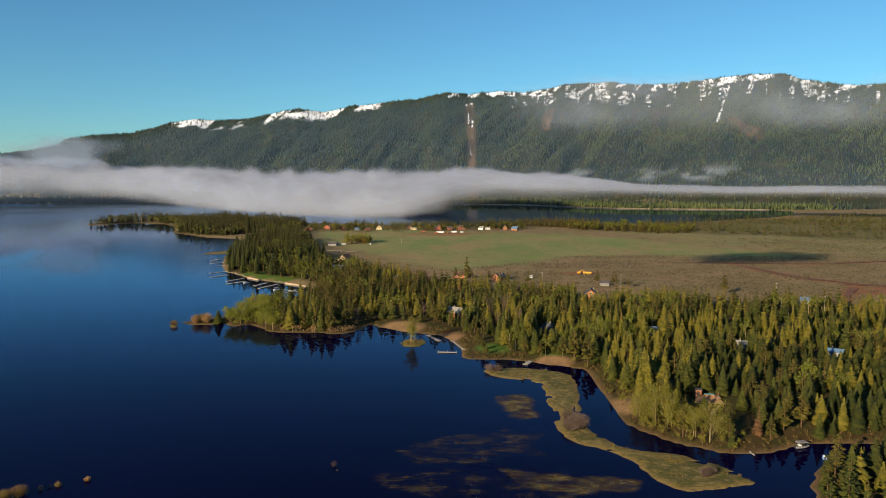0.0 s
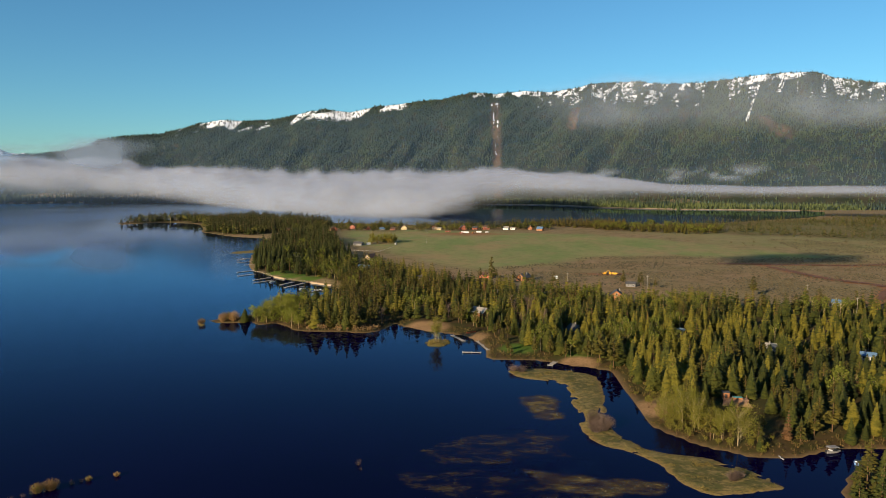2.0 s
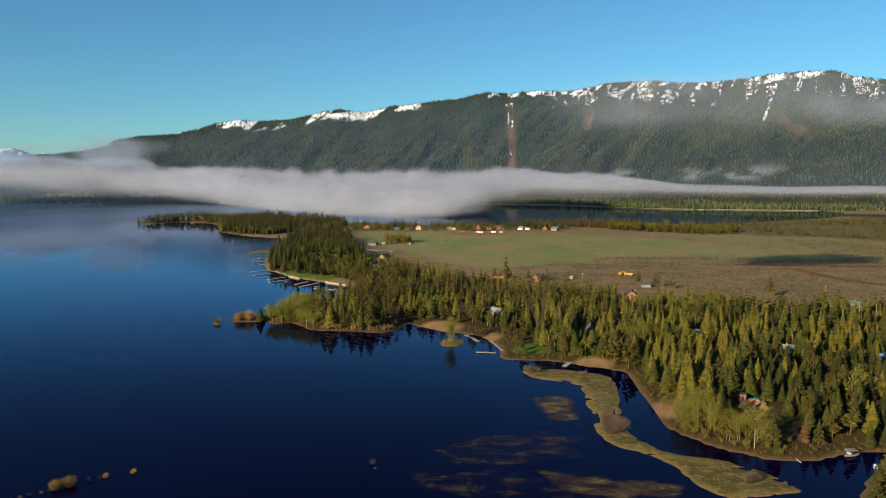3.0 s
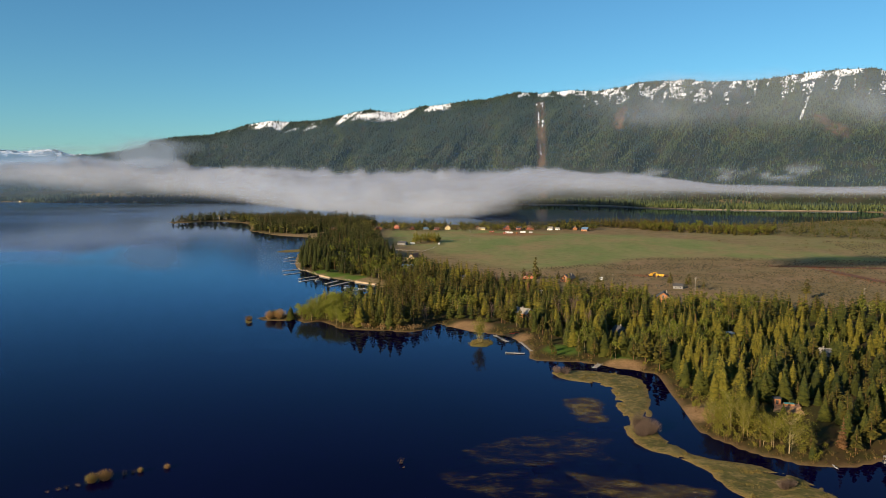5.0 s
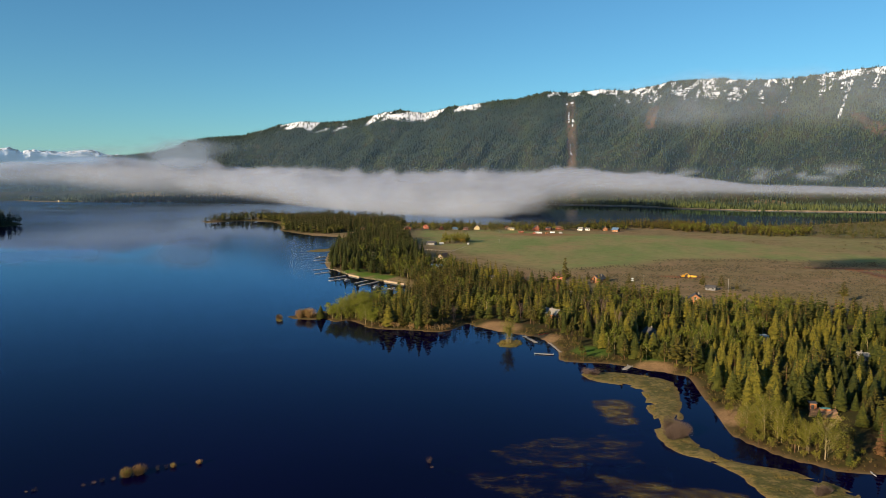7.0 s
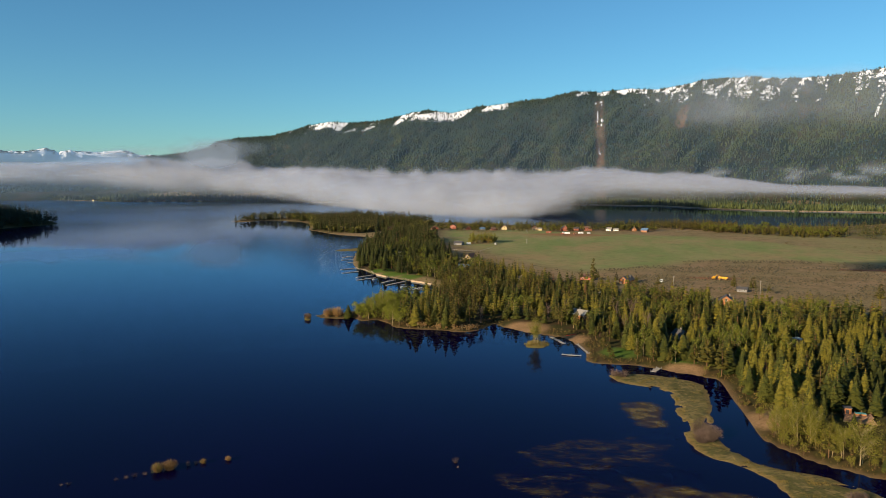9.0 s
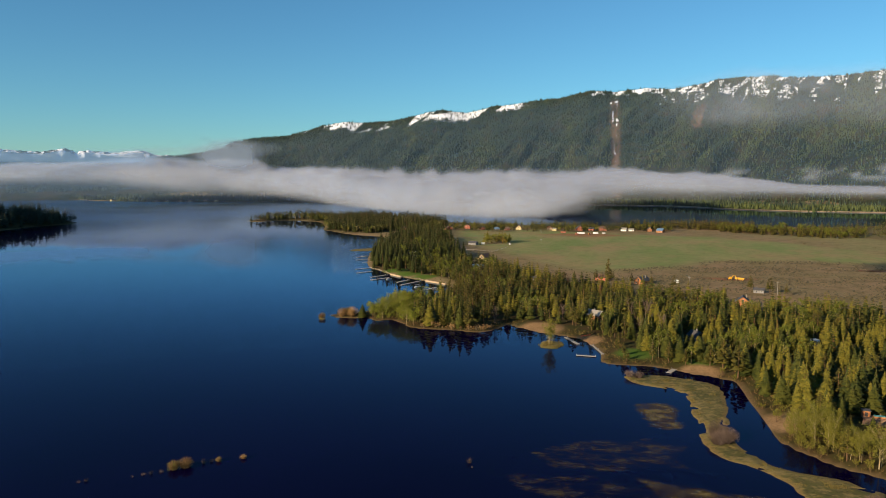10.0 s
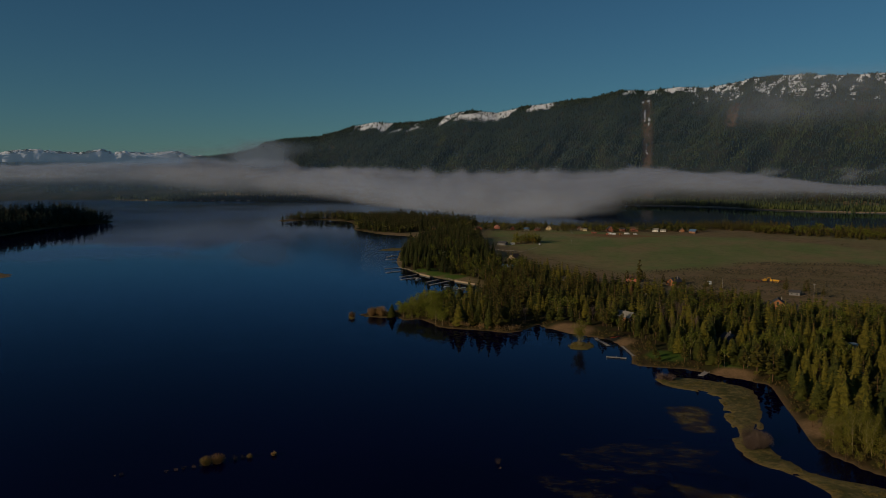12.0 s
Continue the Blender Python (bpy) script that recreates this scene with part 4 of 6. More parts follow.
def plant_woods():
    r = np.random.RandomState(3)
    xs, ys = [], []
    for poly, gap, seed in ((WOOD, 6.9, 21), (WOOD_NEAR, 6.6, 22)):
        x, y = scatter(poly, gap, seed, lambda x, y: (0.5 + 0.5 * smooth(0.35, 0.55, fbm(x / 28, y / 28, 3, 201))) * lots(x, y))
        xs.append(x), ys.append(y)
    x, y = np.concatenate(xs), np.concatenate(ys)
    z = land_height(x, y)[0] - 0.1
    kind = fbm(x / 40, y / 40, 2, 211) + r.normal(0, 0.13, len(x)) + 0.12 * smooth(-60, 120, x) - 0.05 + 0.09 * smooth(-40, -90, x)
    shore = sdist(x, y, LAND)
    kind = np.where(shore < 14, kind - 0.2, kind) - 0.2 * smooth(125, 185, x) * smooth(420, 330, y)
    tall = 10.5 + 9 * fbm(x / 25, y / 25, 2, 221) + r.uniform(-6.5, 5, len(x))
    tall = tall * 0.88 * (1 - 0.22 * smooth(105, 150, x) * smooth(400, 330, y))
    tall = sightline(x, y, tall)
    near = (y < 312) & (y > 212) & (x < 215)
    # Shade over the right-hand wood is imitated by firs with darker needles.
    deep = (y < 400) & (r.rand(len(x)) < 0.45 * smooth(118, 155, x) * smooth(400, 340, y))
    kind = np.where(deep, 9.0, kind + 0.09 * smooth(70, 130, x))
    sets = (("shaded_fir", deep, DARK_FIR, BARK, FIRS, FIRS_LOW, "fir with needles tinted darker for shade and a pointed crown"),
            ("fir", (kind > 0.62) & ~deep, SPRUCE, BARK, FIRS, FIRS_LOW, "light green conifer with a pointed crown"),
            ("dark_fir", (kind > 0.37) & (kind <= 0.62), FIR, BARK, FIRS, FIRS_LOW, "dark green fir with a pointed crown"),
            ("pine", kind <= 0.37, PINE, BARK, PINES, PINES_LOW, "olive green pine with a bare lower trunk"))
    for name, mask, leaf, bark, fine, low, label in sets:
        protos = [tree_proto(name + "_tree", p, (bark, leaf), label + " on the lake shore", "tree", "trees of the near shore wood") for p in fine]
        used = set()
        for i in np.where(mask & near)[0]:
            k = r.randint(len(protos))
            m = Matrix.Translation((x[i], y[i], z[i])) @ Matrix.Rotation(r.uniform(0, 6.28), 4, "Z")
            if k in used:
                t = copy_thing(protos[k], m)
            else:
                t = protos[k]
                t.matrix_basis = m
                used.add(k)
            wide = r.uniform(1.05, 1.4)
            t.scale = (tall[i] * wide, tall[i] * wide, tall[i])
        for k, p in enumerate(protos):
            if k not in used:
                for o in (*p.children, p):
                    bpy.data.objects.remove(o)
        mid = mask & ~near & (y < 470) & (y >= 212)
        back = mask & ~near & ((y >= 470) | (y < 212))
        for sel, pr, tail in ((mid, FIRS_MID if fine is FIRS else fine, "wood"), (back, low, "backwood")):
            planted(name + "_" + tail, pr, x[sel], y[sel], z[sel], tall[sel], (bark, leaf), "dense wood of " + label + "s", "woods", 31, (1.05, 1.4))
    x, y = scatter(WOOD, 9, 122, lambda x, y: smooth(0.60, 0.70, fbm(x / 34, y / 34, 3, 291)) * lots(x, y) * (sdist(x, y, LAND) > 10))
    planted("aspen_wood", CROWNS, x, y, land_height(x, y)[0], sightline(x, y, r.uniform(8, 13, len(x))), (PALE_BARK, ASPEN), "bright green aspens between the dark conifers", "trees", 123)
    x, y = scatter(WOOD, 15, 124, lambda x, y: 0.05 * lots(x, y))
    planted("rusty_trees", FIRS_LOW, x, y, land_height(x, y)[0], sightline(x, y, r.uniform(8, 14, len(x))), (BARK, RUST), "dying firs with rust brown needles", "trees", 125, (0.7, 0.95))
    x, y = scatter([(-75, 462), (-62, 470), (-40, 486), (-20, 500), (40, 520), (70, 470), (40, 450), (-20, 490), (-50, 482)], 11, 126, lambda x, y: 0.5 * lots(x, y))
    planted("bare_trees", BARE, x, y, land_height(x, y)[0], sightline(x, y, r.uniform(10, 15, len(x))), (TWIGS, TWIGS), "bare grey-pink trees not yet in leaf", "trees", 127)
    x, y = scatter(WOOD_POINT, 9.5, 23)
    z = land_height(x, y)[0]
    leafy = (fbm(x / 30, y / 60, 2, 261) + r.normal(0, 0.08, len(x))) > 0.76
    tall = 7 + 16 * fbm(x / 22, y / 40, 2, 262) + r.uniform(-5, 8, len(x))
    front = ~leafy & (y < 900)
    rear = ~leafy & (y >= 900)
    planted("point_wood", FIRS_MID[:5] + PINES[:1], x[front], y[front], z[front], tall[front], (BARK, DARK_FIR), "dark conifers above the docks", "woods", 33)
    planted("point_backwood", FIRS_LOW[:3] + PINES_LOW[:1], x[rear], y[rear], z[rear], tall[rear], (BARK, DARK_FIR), "dark conifers along the far shore", "woods", 33)
    planted("point_leafy_wood", CROWNS, x[leafy], y[leafy], z[leafy], 0.62 * tall[leafy], (BARK, ASPEN), "spring green trees between the dark conifers", "woods", 133)
    x, y = scatter(WOOD_PENINSULA, 10.5, 24)
    z = land_height(x, y)[0]
    leafy = ((sdist(x, y, WOOD_PENINSULA) < 14) & (r.rand(len(x)) < 0.45)) | (r.rand(len(x)) < 0.08)
    tall = 11 + 18 * fbm(x / 60, y / 90, 3, 263) + r.uniform(-4, 4, len(x))
    planted("peninsula_wood", FIRS_LOW[:2] + FIRS_FAR[:1] + PINES_FAR[:2], x[~leafy], y[~leafy], z[~leafy], tall[~leafy], (BARK, DARK_FIR), "dark conifers on the low peninsula", "woods", 34, (1.0, 1.5))
    planted("peninsula_leafy_wood", LEAFY_LOW, x[leafy], y[leafy], z[leafy], 0.65 * tall[leafy], (PALE_BARK, SPRING), "spring green trees along the low peninsula", "woods", 134, (0.9, 1.4))
    x, y = scatter(WOOD_VILLAGE, 8, 25)
    planted("village_wood", FIRS_FAR[:2] + PINES_FAR, x, y, land_height(x, y)[0], r.uniform(10, 19, len(x)), (BARK, PINE), "belt of pines behind the meadow", "woods", 35)
    x, y = scatter(WOOD_BELT, 9.5, 128)
    a = r.rand(len(x)) < 0.3
    for sel, protos, leaf, tail, label in ((~a, FIRS_LOW[:2] + PINES_LOW, PINE, "pines", "belt of olive pines behind the meadow"), (a, CROWNS, ASPEN, "leaf_trees", "young leafy trees in the pine belt")):
        planted("belt_" + tail, protos, x[sel], y[sel], land_height(x[sel], y[sel])[0], r.uniform(8, 15, sel.sum()), (BARK, leaf), label, "woods", 129, (0.95, 1.3))
    x, y = scatter(SCRUB, 16, 26, lambda x, y: 0.1 + 0.8 * smooth(0.42, 0.56, fbm(x / 90, y / 45, 3, 231)))
    planted("scrub", BUSHES_TINY, x, y, land_height(x, y)[0], r.uniform(2, 6, len(x)), (SCRUBBY, SCRUBBY), "olive scrub on wet ground", "scrub", 36, (0.9, 1.5))
    x, y = scatter(SCRUB, 16, 126, lambda x, y: smooth(0.38, 0.5, fbm(x / 160, y / 45, 3, 232)))
    planted("scrub_pines", FIRS_FAR[:2] + PINES_FAR[:3], x, y, land_height(x, y)[0], r.uniform(7, 16, len(x)), (BARK, SCRUBBY), "belts of young pines behind the pasture", "trees", 136, (0.9, 1.4))
    x, y = scatter(HEADLAND, 12, 27, lambda x, y: smooth(-1270, -1190, x), margin=3)
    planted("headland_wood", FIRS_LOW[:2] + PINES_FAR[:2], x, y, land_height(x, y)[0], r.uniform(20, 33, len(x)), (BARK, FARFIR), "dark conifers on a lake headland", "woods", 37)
    # the far shore, then the mountain's slopes
    far = [(1500, 2200)] + SHORE_FAR + [(-3900, 4300), (-1000, 3100), (400, 2950), (1800, 2700)]
    def yards(x, y):
        return np.min([np.hypot(x - hx, (y - hy) * 0.8) for hx, hy in FAR_HOUSES], 0) > 20
    shore = scatter(far, 9, 28, lambda x, y: (np.degrees(np.arctan2(x, y)) > -48) * smooth(260, 180, sdist(x, y, LAND)) * yards(x, y), margin=5)
    behind = scatter(far, 25, 29, lambda x, y: (np.degrees(np.arctan2(x, y)) > -48) * smooth(180, 260, sdist(x, y, LAND)), margin=5)
    x, y = (np.concatenate(c) for c in zip(shore, behind))
    lit = (fbm(x / 160, y / 160, 3, 241) + r.normal(0, 0.05, len(x)) > 0.40) & (sdist(x, y, LAND) < 200) & (x > 0)
    lit |= (sdist(x, y, LAND) < 30) & (x < -900) & (fbm(x / 60, y / 60, 2, 246) + r.normal(0, 0.05, len(x)) > 0.55)
    z = land_height(x, y)[0]
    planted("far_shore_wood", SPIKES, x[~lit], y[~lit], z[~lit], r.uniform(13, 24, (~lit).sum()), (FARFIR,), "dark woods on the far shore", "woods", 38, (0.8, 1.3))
    planted("far_shore_young_wood", SPIKES, x[lit], y[lit], z[lit], r.uniform(11, 21, lit.sum()), (SHORE_GREEN,), "lighter green woods on the far shore", "woods", 39, (0.8, 1.3))
    n = 88000
    az = r.uniform(-43, 40, n)
    u = np.sqrt(r.uniform(0.0, 1.0, n)) * 1.0
    x, y, z, snow, clear = slope(az, u)
    hidden = (u < 0.22) & (az < 8)
    bare = np.maximum(hidden, np.maximum(0.85 * smooth(0.25, 0.6, snow), clear * 0.85))
    ok = r.rand(n) > bare
    x, y, z, az, u = x[ok], y[ok], z[ok], az[ok], u[ok]
    lit = (fbm(az * 0.7, u * 3, 3, 251) + 0.25 * smooth(0, 14, az) - 0.3 * u + 0.3 * smooth(1.6, 0.8, np.abs(az - 24.6 - 8 * (0.36 - u))) * smooth(0.46, 0.40, u)) + r.normal(0, 0.06, len(u)) > 0.54
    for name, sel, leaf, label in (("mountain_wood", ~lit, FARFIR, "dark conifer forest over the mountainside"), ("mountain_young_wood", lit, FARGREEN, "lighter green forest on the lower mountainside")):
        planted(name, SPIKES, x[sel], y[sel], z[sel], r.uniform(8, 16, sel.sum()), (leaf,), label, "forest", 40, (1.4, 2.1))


plant_woods()


def far_beach():
    """The pale shore line across the narrow arm of the lake."""
    line = rounded(SHORE_FAR[:8], 2, False)
    out = np.stack([line, line + np.array([0.0, 9.0])], 1).reshape(-1, 2)
    z = np.tile([0.3, 3.2], len(line))
    me = mesh_of("far_beach", np.column_stack([out, z]), [(2 * k, 2 * k + 1, 2 * k + 3, 2 * k + 2) for k in range(len(line) - 1)], [plain("pale_sand", (0.30, 0.22, 0.145), (0.19, 0.14, 0.09), 0.05, 0.95)])
    tagged(new("far_beach", me), "narrow pale sandy shore below the far woods", "beach", kind="structure")


far_beach()


def thing_copies(name, proto, mats, label, category, group, places):
    first = tree_proto(name, proto, mats, label, category, group)
    for k, (x, y, h, w) in enumerate(places):
        zz = float(max(land_height(np.array([x]), np.array([y]))[0][0], bar_height(np.array([x]), np.array([y]))[0]))
        m = pose(x, y, max(zz, -0.05) - 0.05, 0, 0, 77 * k)
        t = first if k == 0 else copy_thing(first, m)
        t.matrix_basis = m
        t.scale = (h * w, h * w, h)


def plant_shore():
    """Spring trees and bare bushes that stand out along the water."""
    thing_copies("cottonwood", LEAFY[0], (PALE_BARK, SPRING), "pale cottonwood with thin young yellow-green leaves", "tree", "shore cottonwoods",
                 [(86, 275, 17, 0.9), (90, 271, 15, 0.8), (101, 258.5, 15.5, 1.1), (93, 264, 11, 1.0), (81, 284, 11, 1.0), (97, 262, 12, 1.0), (-18, 421, 15, 0.8), (-20, 424, 10, 0.9)])
    thing_copies("willow", LEAFY[1], (PALE_BARK, WILLOW), "broad willow with fresh yellow-green leaves on the point", "tree", "willows on the point",
                 [(-146, 478, 12, 1.3), (-139, 476, 14, 1.3), (-130, 481, 16, 1.2), (-134, 495, 17, 1.2), (-118, 462, 13, 1.1), (-112, 456, 12, 1.0), (-122, 478, 13, 1.2), (-143, 488, 14, 1.2), (-126, 488, 15, 1.2)])
    thing_copies("dry_bush", BUSHES[0], (BRUSH, BRUSH), "tan leafless bush standing in shallow water", "bush", "bushes in the lake",
                 [(-134, 214, 4.0, 1.0), (-118, 225, 1.9, 0.9), (-183, 472, 4, 1.0), (-170, 479, 7, 0.8), (-163, 480, 8, 0.8)])
    thing_copies("olive_bush", BUSHES[0], (BRUSH, WILLOW), "yellow-green budding bush standing in shallow water", "bush", "bushes in the lake", [(-137, 211.5, 3.8, 0.85), (-125.5, 221, 2.0, 0.8), (-167, 481, 7, 0.7)])
    thing_copies("sparse_bush", BUSHES[2], (TWIGS, BRUSH), "thin tuft of bare twigs rising from the water", "bush", "bushes in the lake",
                 [(-38, 237, 2.6, 0.6), (-36.5, 233, 0.9, 0.9), (-127.5, 220, 1.5, 0.8), (-129.5, 218, 2.2, 0.6), (-140, 208.5, 1.3, 1.0), (-142.5, 206.5, 1.6, 0.8), (-144.5, 205, 1.0, 1.3), (-147, 203, 0.9, 1.2), (-160, 197, 1.3, 1.1), (-162, 196, 0.7, 1.2)])
    thing_copies("shore_bush", BUSHES[1], (TWIGS, TWIGS), "grey-brown leafless bush of fine stems on the marsh", "bush", "bushes on the marsh",
                 [(52, 279, 7.5, 0.75), (54, 274, 7, 0.85), (51, 272, 5.5, 0.9), (56, 277, 5.5, 0.9), (24, 359, 4, 0.9), (28, 358, 4, 1.1), (88, 228, 4, 0.8), (91, 230, 3, 0.9)])
    thing_copies("field_pine", PINES[0], (BARK, PINE), "lone pine standing at the edge of the meadow", "tree", "pines at the meadow's edge",
                 [(22, 640, 27, 0.75), (79, 645, 13, 0.8), (141, 640, 15, 1.0), (156, 636, 14, 1.1), (238, 590, 17, 1.2), (30, 636, 11, 0.8), (12, 682, 12, 0.9), (28, 684, 10, 1.0), (44, 668, 11, 0.9), (62, 668, 9, 1.0), (60, 640, 10, 0.9), (-8, 648, 11, 0.9), (167, 628, 10, 0.8)])
    thing_copies("point_fir", FIRS[1], (BARK, FIR), "small dark fir at the tip of the point", "tree", "firs on the point", [(-155, 479, 10, 1.7)])
    thing_copies("shore_pine", PINES[3], (BARK, PINE), "olive pine with a bare trunk above the beach", "tree", "pines above the beach",
                 [(6, 458, 13, 1.0), (13, 450, 11, 1.1), (20, 441, 12, 1.0), (25, 430, 10, 1.1), (21, 418, 9, 1.1), (17, 434, 8, 1.1), (38, 391, 10, 1.1), (46, 387, 12, 1.0), (23, 396, 8, 1.1), (54, 383, 9, 1.1), (44, 398, 11, 1.0), (20, 408, 7, 1.1), (-4, 470, 12, 1.0)])
    thing_copies("marina_pine", PINES[1], (BARK, DARK_FIR), "dark pine on the grass above the docks", "tree", "pines above the docks",
                 [(-207, 735, 16, 1.1), (-192, 724, 14, 1.1), (-178, 712, 13, 1.2), (-162, 697, 15, 1.1), (-151, 689, 12, 1.2), (-218, 747, 18, 1.0), (-199, 731, 11, 1.2), (-170, 704, 17, 1.0)])
    thing_copies("bank_pine", PINES[2], (BARK, FIR), "green round-topped pine on the lake bank", "tree", "pines on the bank", [(121, 214, 8, 1.3), (118, 208, 10, 1.3), (126, 223, 8, 1.3), (114, 199, 10, 1.3), (132, 232, 7, 1.3), (126, 211, 12, 1.2), (121, 202, 12, 1.2)])
    r = np.random.RandomState(9)
    # thickets of young willow and alder along the water's edge
    edge = [(71, 372), (78, 356), (76, 330), (94, 296), (92, 280), (104, 270), (116, 262), (113, 251), (104, 250), (97, 254), (89, 260), (82, 268), (77, 279), (79, 300), (76, 322), (77, 356), (69, 367)]
    x, y = scatter(edge, 4.3, 61)
    planted("shore_thicket", THICKET, x, y, land_height(x, y)[0], r.uniform(2.5, 6.5, len(x)), (BARK, SPRING), "thicket of young willows with yellow-green leaves", "thicket", 62)
    x, y = scatter([(-150, 477), (-146, 468), (-138, 466), (-132, 473), (-120, 462), (-112, 454), (-108, 462), (-118, 500), (-122, 545), (-136, 540), (-150, 505)], 5.0, 60)
    planted("point_willows", THICKET, x, y, land_height(x, y)[0], r.uniform(6, 13, len(x)), (BARK, WILLOW), "dense willows with fresh leaves on the point", "thicket", 59)
    edge = [(-112, 451), (-104, 452), (-90, 452), (-78, 451), (-67, 448), (-60, 454), (-54, 465), (-60, 462), (-67, 452), (-78, 455), (-104, 456)]
    x, y = scatter(edge, 2.6, 63)
    planted("point_brush", THICKET + BUSHES_LOW, x, y, land_height(x, y)[0], r.uniform(1.5, 5, len(x)), (PALE_BARK, BRUSH), "tan brush along the foot of the wood", "brush", 64)
    x, y = scatter([(-160, 240), (170, 240), (170, 500), (-160, 500)], 2.7, 65)
    d = sdist(x, y, LAND)
    open_bank = np.ones_like(x)
    for bx, by, br in ((-28, 464, 18), (82, 300, 13), (2, 436, 11), (60, 374, 11), (32, 405, 15)):
        open_bank *= np.hypot(x - bx, y - by) > br
    ok = (d > 0.8) & (d < 14) & (open_bank > 0) & (fbm(x / 7, y / 7, 2, 300) > 0.33)
    x, y = x[ok], y[ok]
    planted("bank_brush", BUSHES_LOW, x, y, land_height(x, y)[0], r.uniform(0.7, 2.2, len(x)), (BRUSH, PINE), "low green and tan brush on the bank", "brush", 66)
    # reeds on the marsh bar and weed mats in the shallows
    xs, ys, zs, hs = [], [], [], []
    for poly, gap, lo, hi in ((SPIT, 0.7, 0.25, 0.8), (TREE_ISLET, 1.0, 0.4, 1.2), (BUSH_ISLET, 1.0, 0.4, 1.0), (GREEN_BAR, 3.0, 0.4, 0.9)):
        x, y = scatter(poly, gap, 67)
        level = bar_height(x, y) if poly is SPIT else land_height(x, y)[0]
        ok = (fbm(x / 4, y / 4, 3, 305) > (0.5 if poly is SPIT else 0.3)) & (level > 0.1)
        x, y = x[ok], y[ok]
        zs.append(level[ok])
        xs.append(x), ys.append(y), hs.append(r.uniform(lo, hi, len(x)) * 1.6 * fbm(x / 5, y / 5, 2, 310) ** 1.5)
    x, y, h = np.concatenate(xs), np.concatenate(ys), np.concatenate(hs)
    planted("marsh_reeds", GRASS, x, y, np.concatenate(zs) - 0.1, h, (WEED, REED), "matted yellow-green reeds on a marshy bar", "reeds", 68, (1.0, 1.9))
    mats = (([(20, 317), (32, 322), (46, 317), (44, 300), (42, 286), (29, 280), (23, 300)], 0.46),
            ([(14, 240), (34, 235), (52, 231), (68, 231), (72, 222), (60, 212), (34, 210), (20, 220)], 0.42),
            ([(-26, 252), (-4, 268), (24, 276), (44, 270), (40, 246), (14, 236), (-10, 234)], 0.30), ([(-30, 236), (10, 240), (40, 226), (30, 206), (0, 206), (-24, 214)], 0.26))
    for k, (poly, gap) in enumerate(mats):
        p = np.array(poly, float)
        gx, gy = np.meshgrid(np.arange(p[:, 0].min() - 6, p[:, 0].max() + 6, 1.5), np.arange(p[:, 1].min() - 6, p[:, 1].max() + 6, 1.5))
        me = mesh_of("weed_mat", np.stack([gx, gy, gx * 0 + 0.02 + 0.012 * k], -1).reshape(-1, 3), grid_faces(*gx.shape), [WEEDS])
        attribute(me, "thick", smooth(-6, 7, sdist(gx, gy, poly) + 8 * (fbm(gx / 9, gy / 6, 3, 380) - 0.5)) - 1 + gap)
        tagged(new("weed_mat", me), "brown and olive lake weed afloat in the shallows", "weeds", kind="stuff")
    # sagebrush of the open land
    open_land = [(-60, 690), (20, 625), (120, 590), (210, 555), (300, 500), (700, 420), (900, 700), (900, 1150), (480, 1150), (440, 870), (260, 900), (150, 880), (70, 795), (5, 755), (-40, 800)]
    x, y = scatter(open_land, 3.9, 71, lambda x, y: 0.15 + 0.85 * smooth(0.42, 0.6, fbm(x / 45, y / 25, 3, 330)))
    planted("sagebrush", TUFTS, x, y, land_height(x, y)[0] - 0.1, r.uniform(0.4, 1.3, len(x)), (SAGE, SAGE), "grey-green sagebrush scattered over dry ground", "sagebrush", 72, (0.9, 1.8))
    x, y = scatter([(300, 1150), (420, 990), (900, 900), (1300, 1300), (980, 1500), (720, 1150)], 24, 73, lambda x, y: smooth(0.45, 0.6, fbm(x / 80, y / 60, 2, 340)))
    planted("field_bushes", BUSHES_LOW, x, y, land_height(x, y)[0], r.uniform(1.2, 3.2, len(x)), (BARK, PINE), "dark bushes dotted over the far pasture", "bushes", 74, (0.9, 1.6))
    # trees between the village houses
    x, y = scatter([(-270, 1285), (-260, 1420), (160, 1430), (160, 1340), (90, 1335), (20, 1315), (-50, 1290), (-150, 1275)], 7.6, 75, lambda x, y: 0.35 + 0.6 * smooth(0.4, 0.6, fbm(x / 40, y / 60, 2, 350)))
    clear = np.ones(len(x), bool)
    for hx, hy in VILLAGE:
        clear &= ~((np.abs(x - hx * y / hy) < 6) & (y < hy + 7))
    x, y = x[clear], y[clear]
    a = r.rand(len(x)) < 0.35
    planted("village_pines", PINES_FAR, x[~a], y[~a], land_height(x[~a], y[~a])[0], r.uniform(9, 19, (~a).sum()), (BARK, FIR), "dark pines between the village houses", "trees", 76)
    planted("village_leaf_trees", LEAFY_LOW, x[a], y[a], land_height(x[a], y[a])[0], r.uniform(7, 13, a.sum()), (BARK, SPRING), "young leafy trees between the village houses", "trees", 77)
    thing_copies("golden_tree", LEAFY_LOW[0], (BARK, GOLD), "round golden-yellow tree beside the farmstead", "tree", "golden trees", [(-118, 1036, 10, 1.1), (-114, 1041, 8, 1.1)])
    x, y = scatter([(-150, 1040), (-145, 1085), (-110, 1085), (-104, 1060), (-122, 1040)], 7, 78)
    planted("farm_trees", LEAFY_LOW + PINES_LOW, x, y, land_height(x, y)[0], r.uniform(9, 17, len(x)), (BARK, SPRING), "clump of spring trees round a farmstead", "trees", 79)


plant_shore()

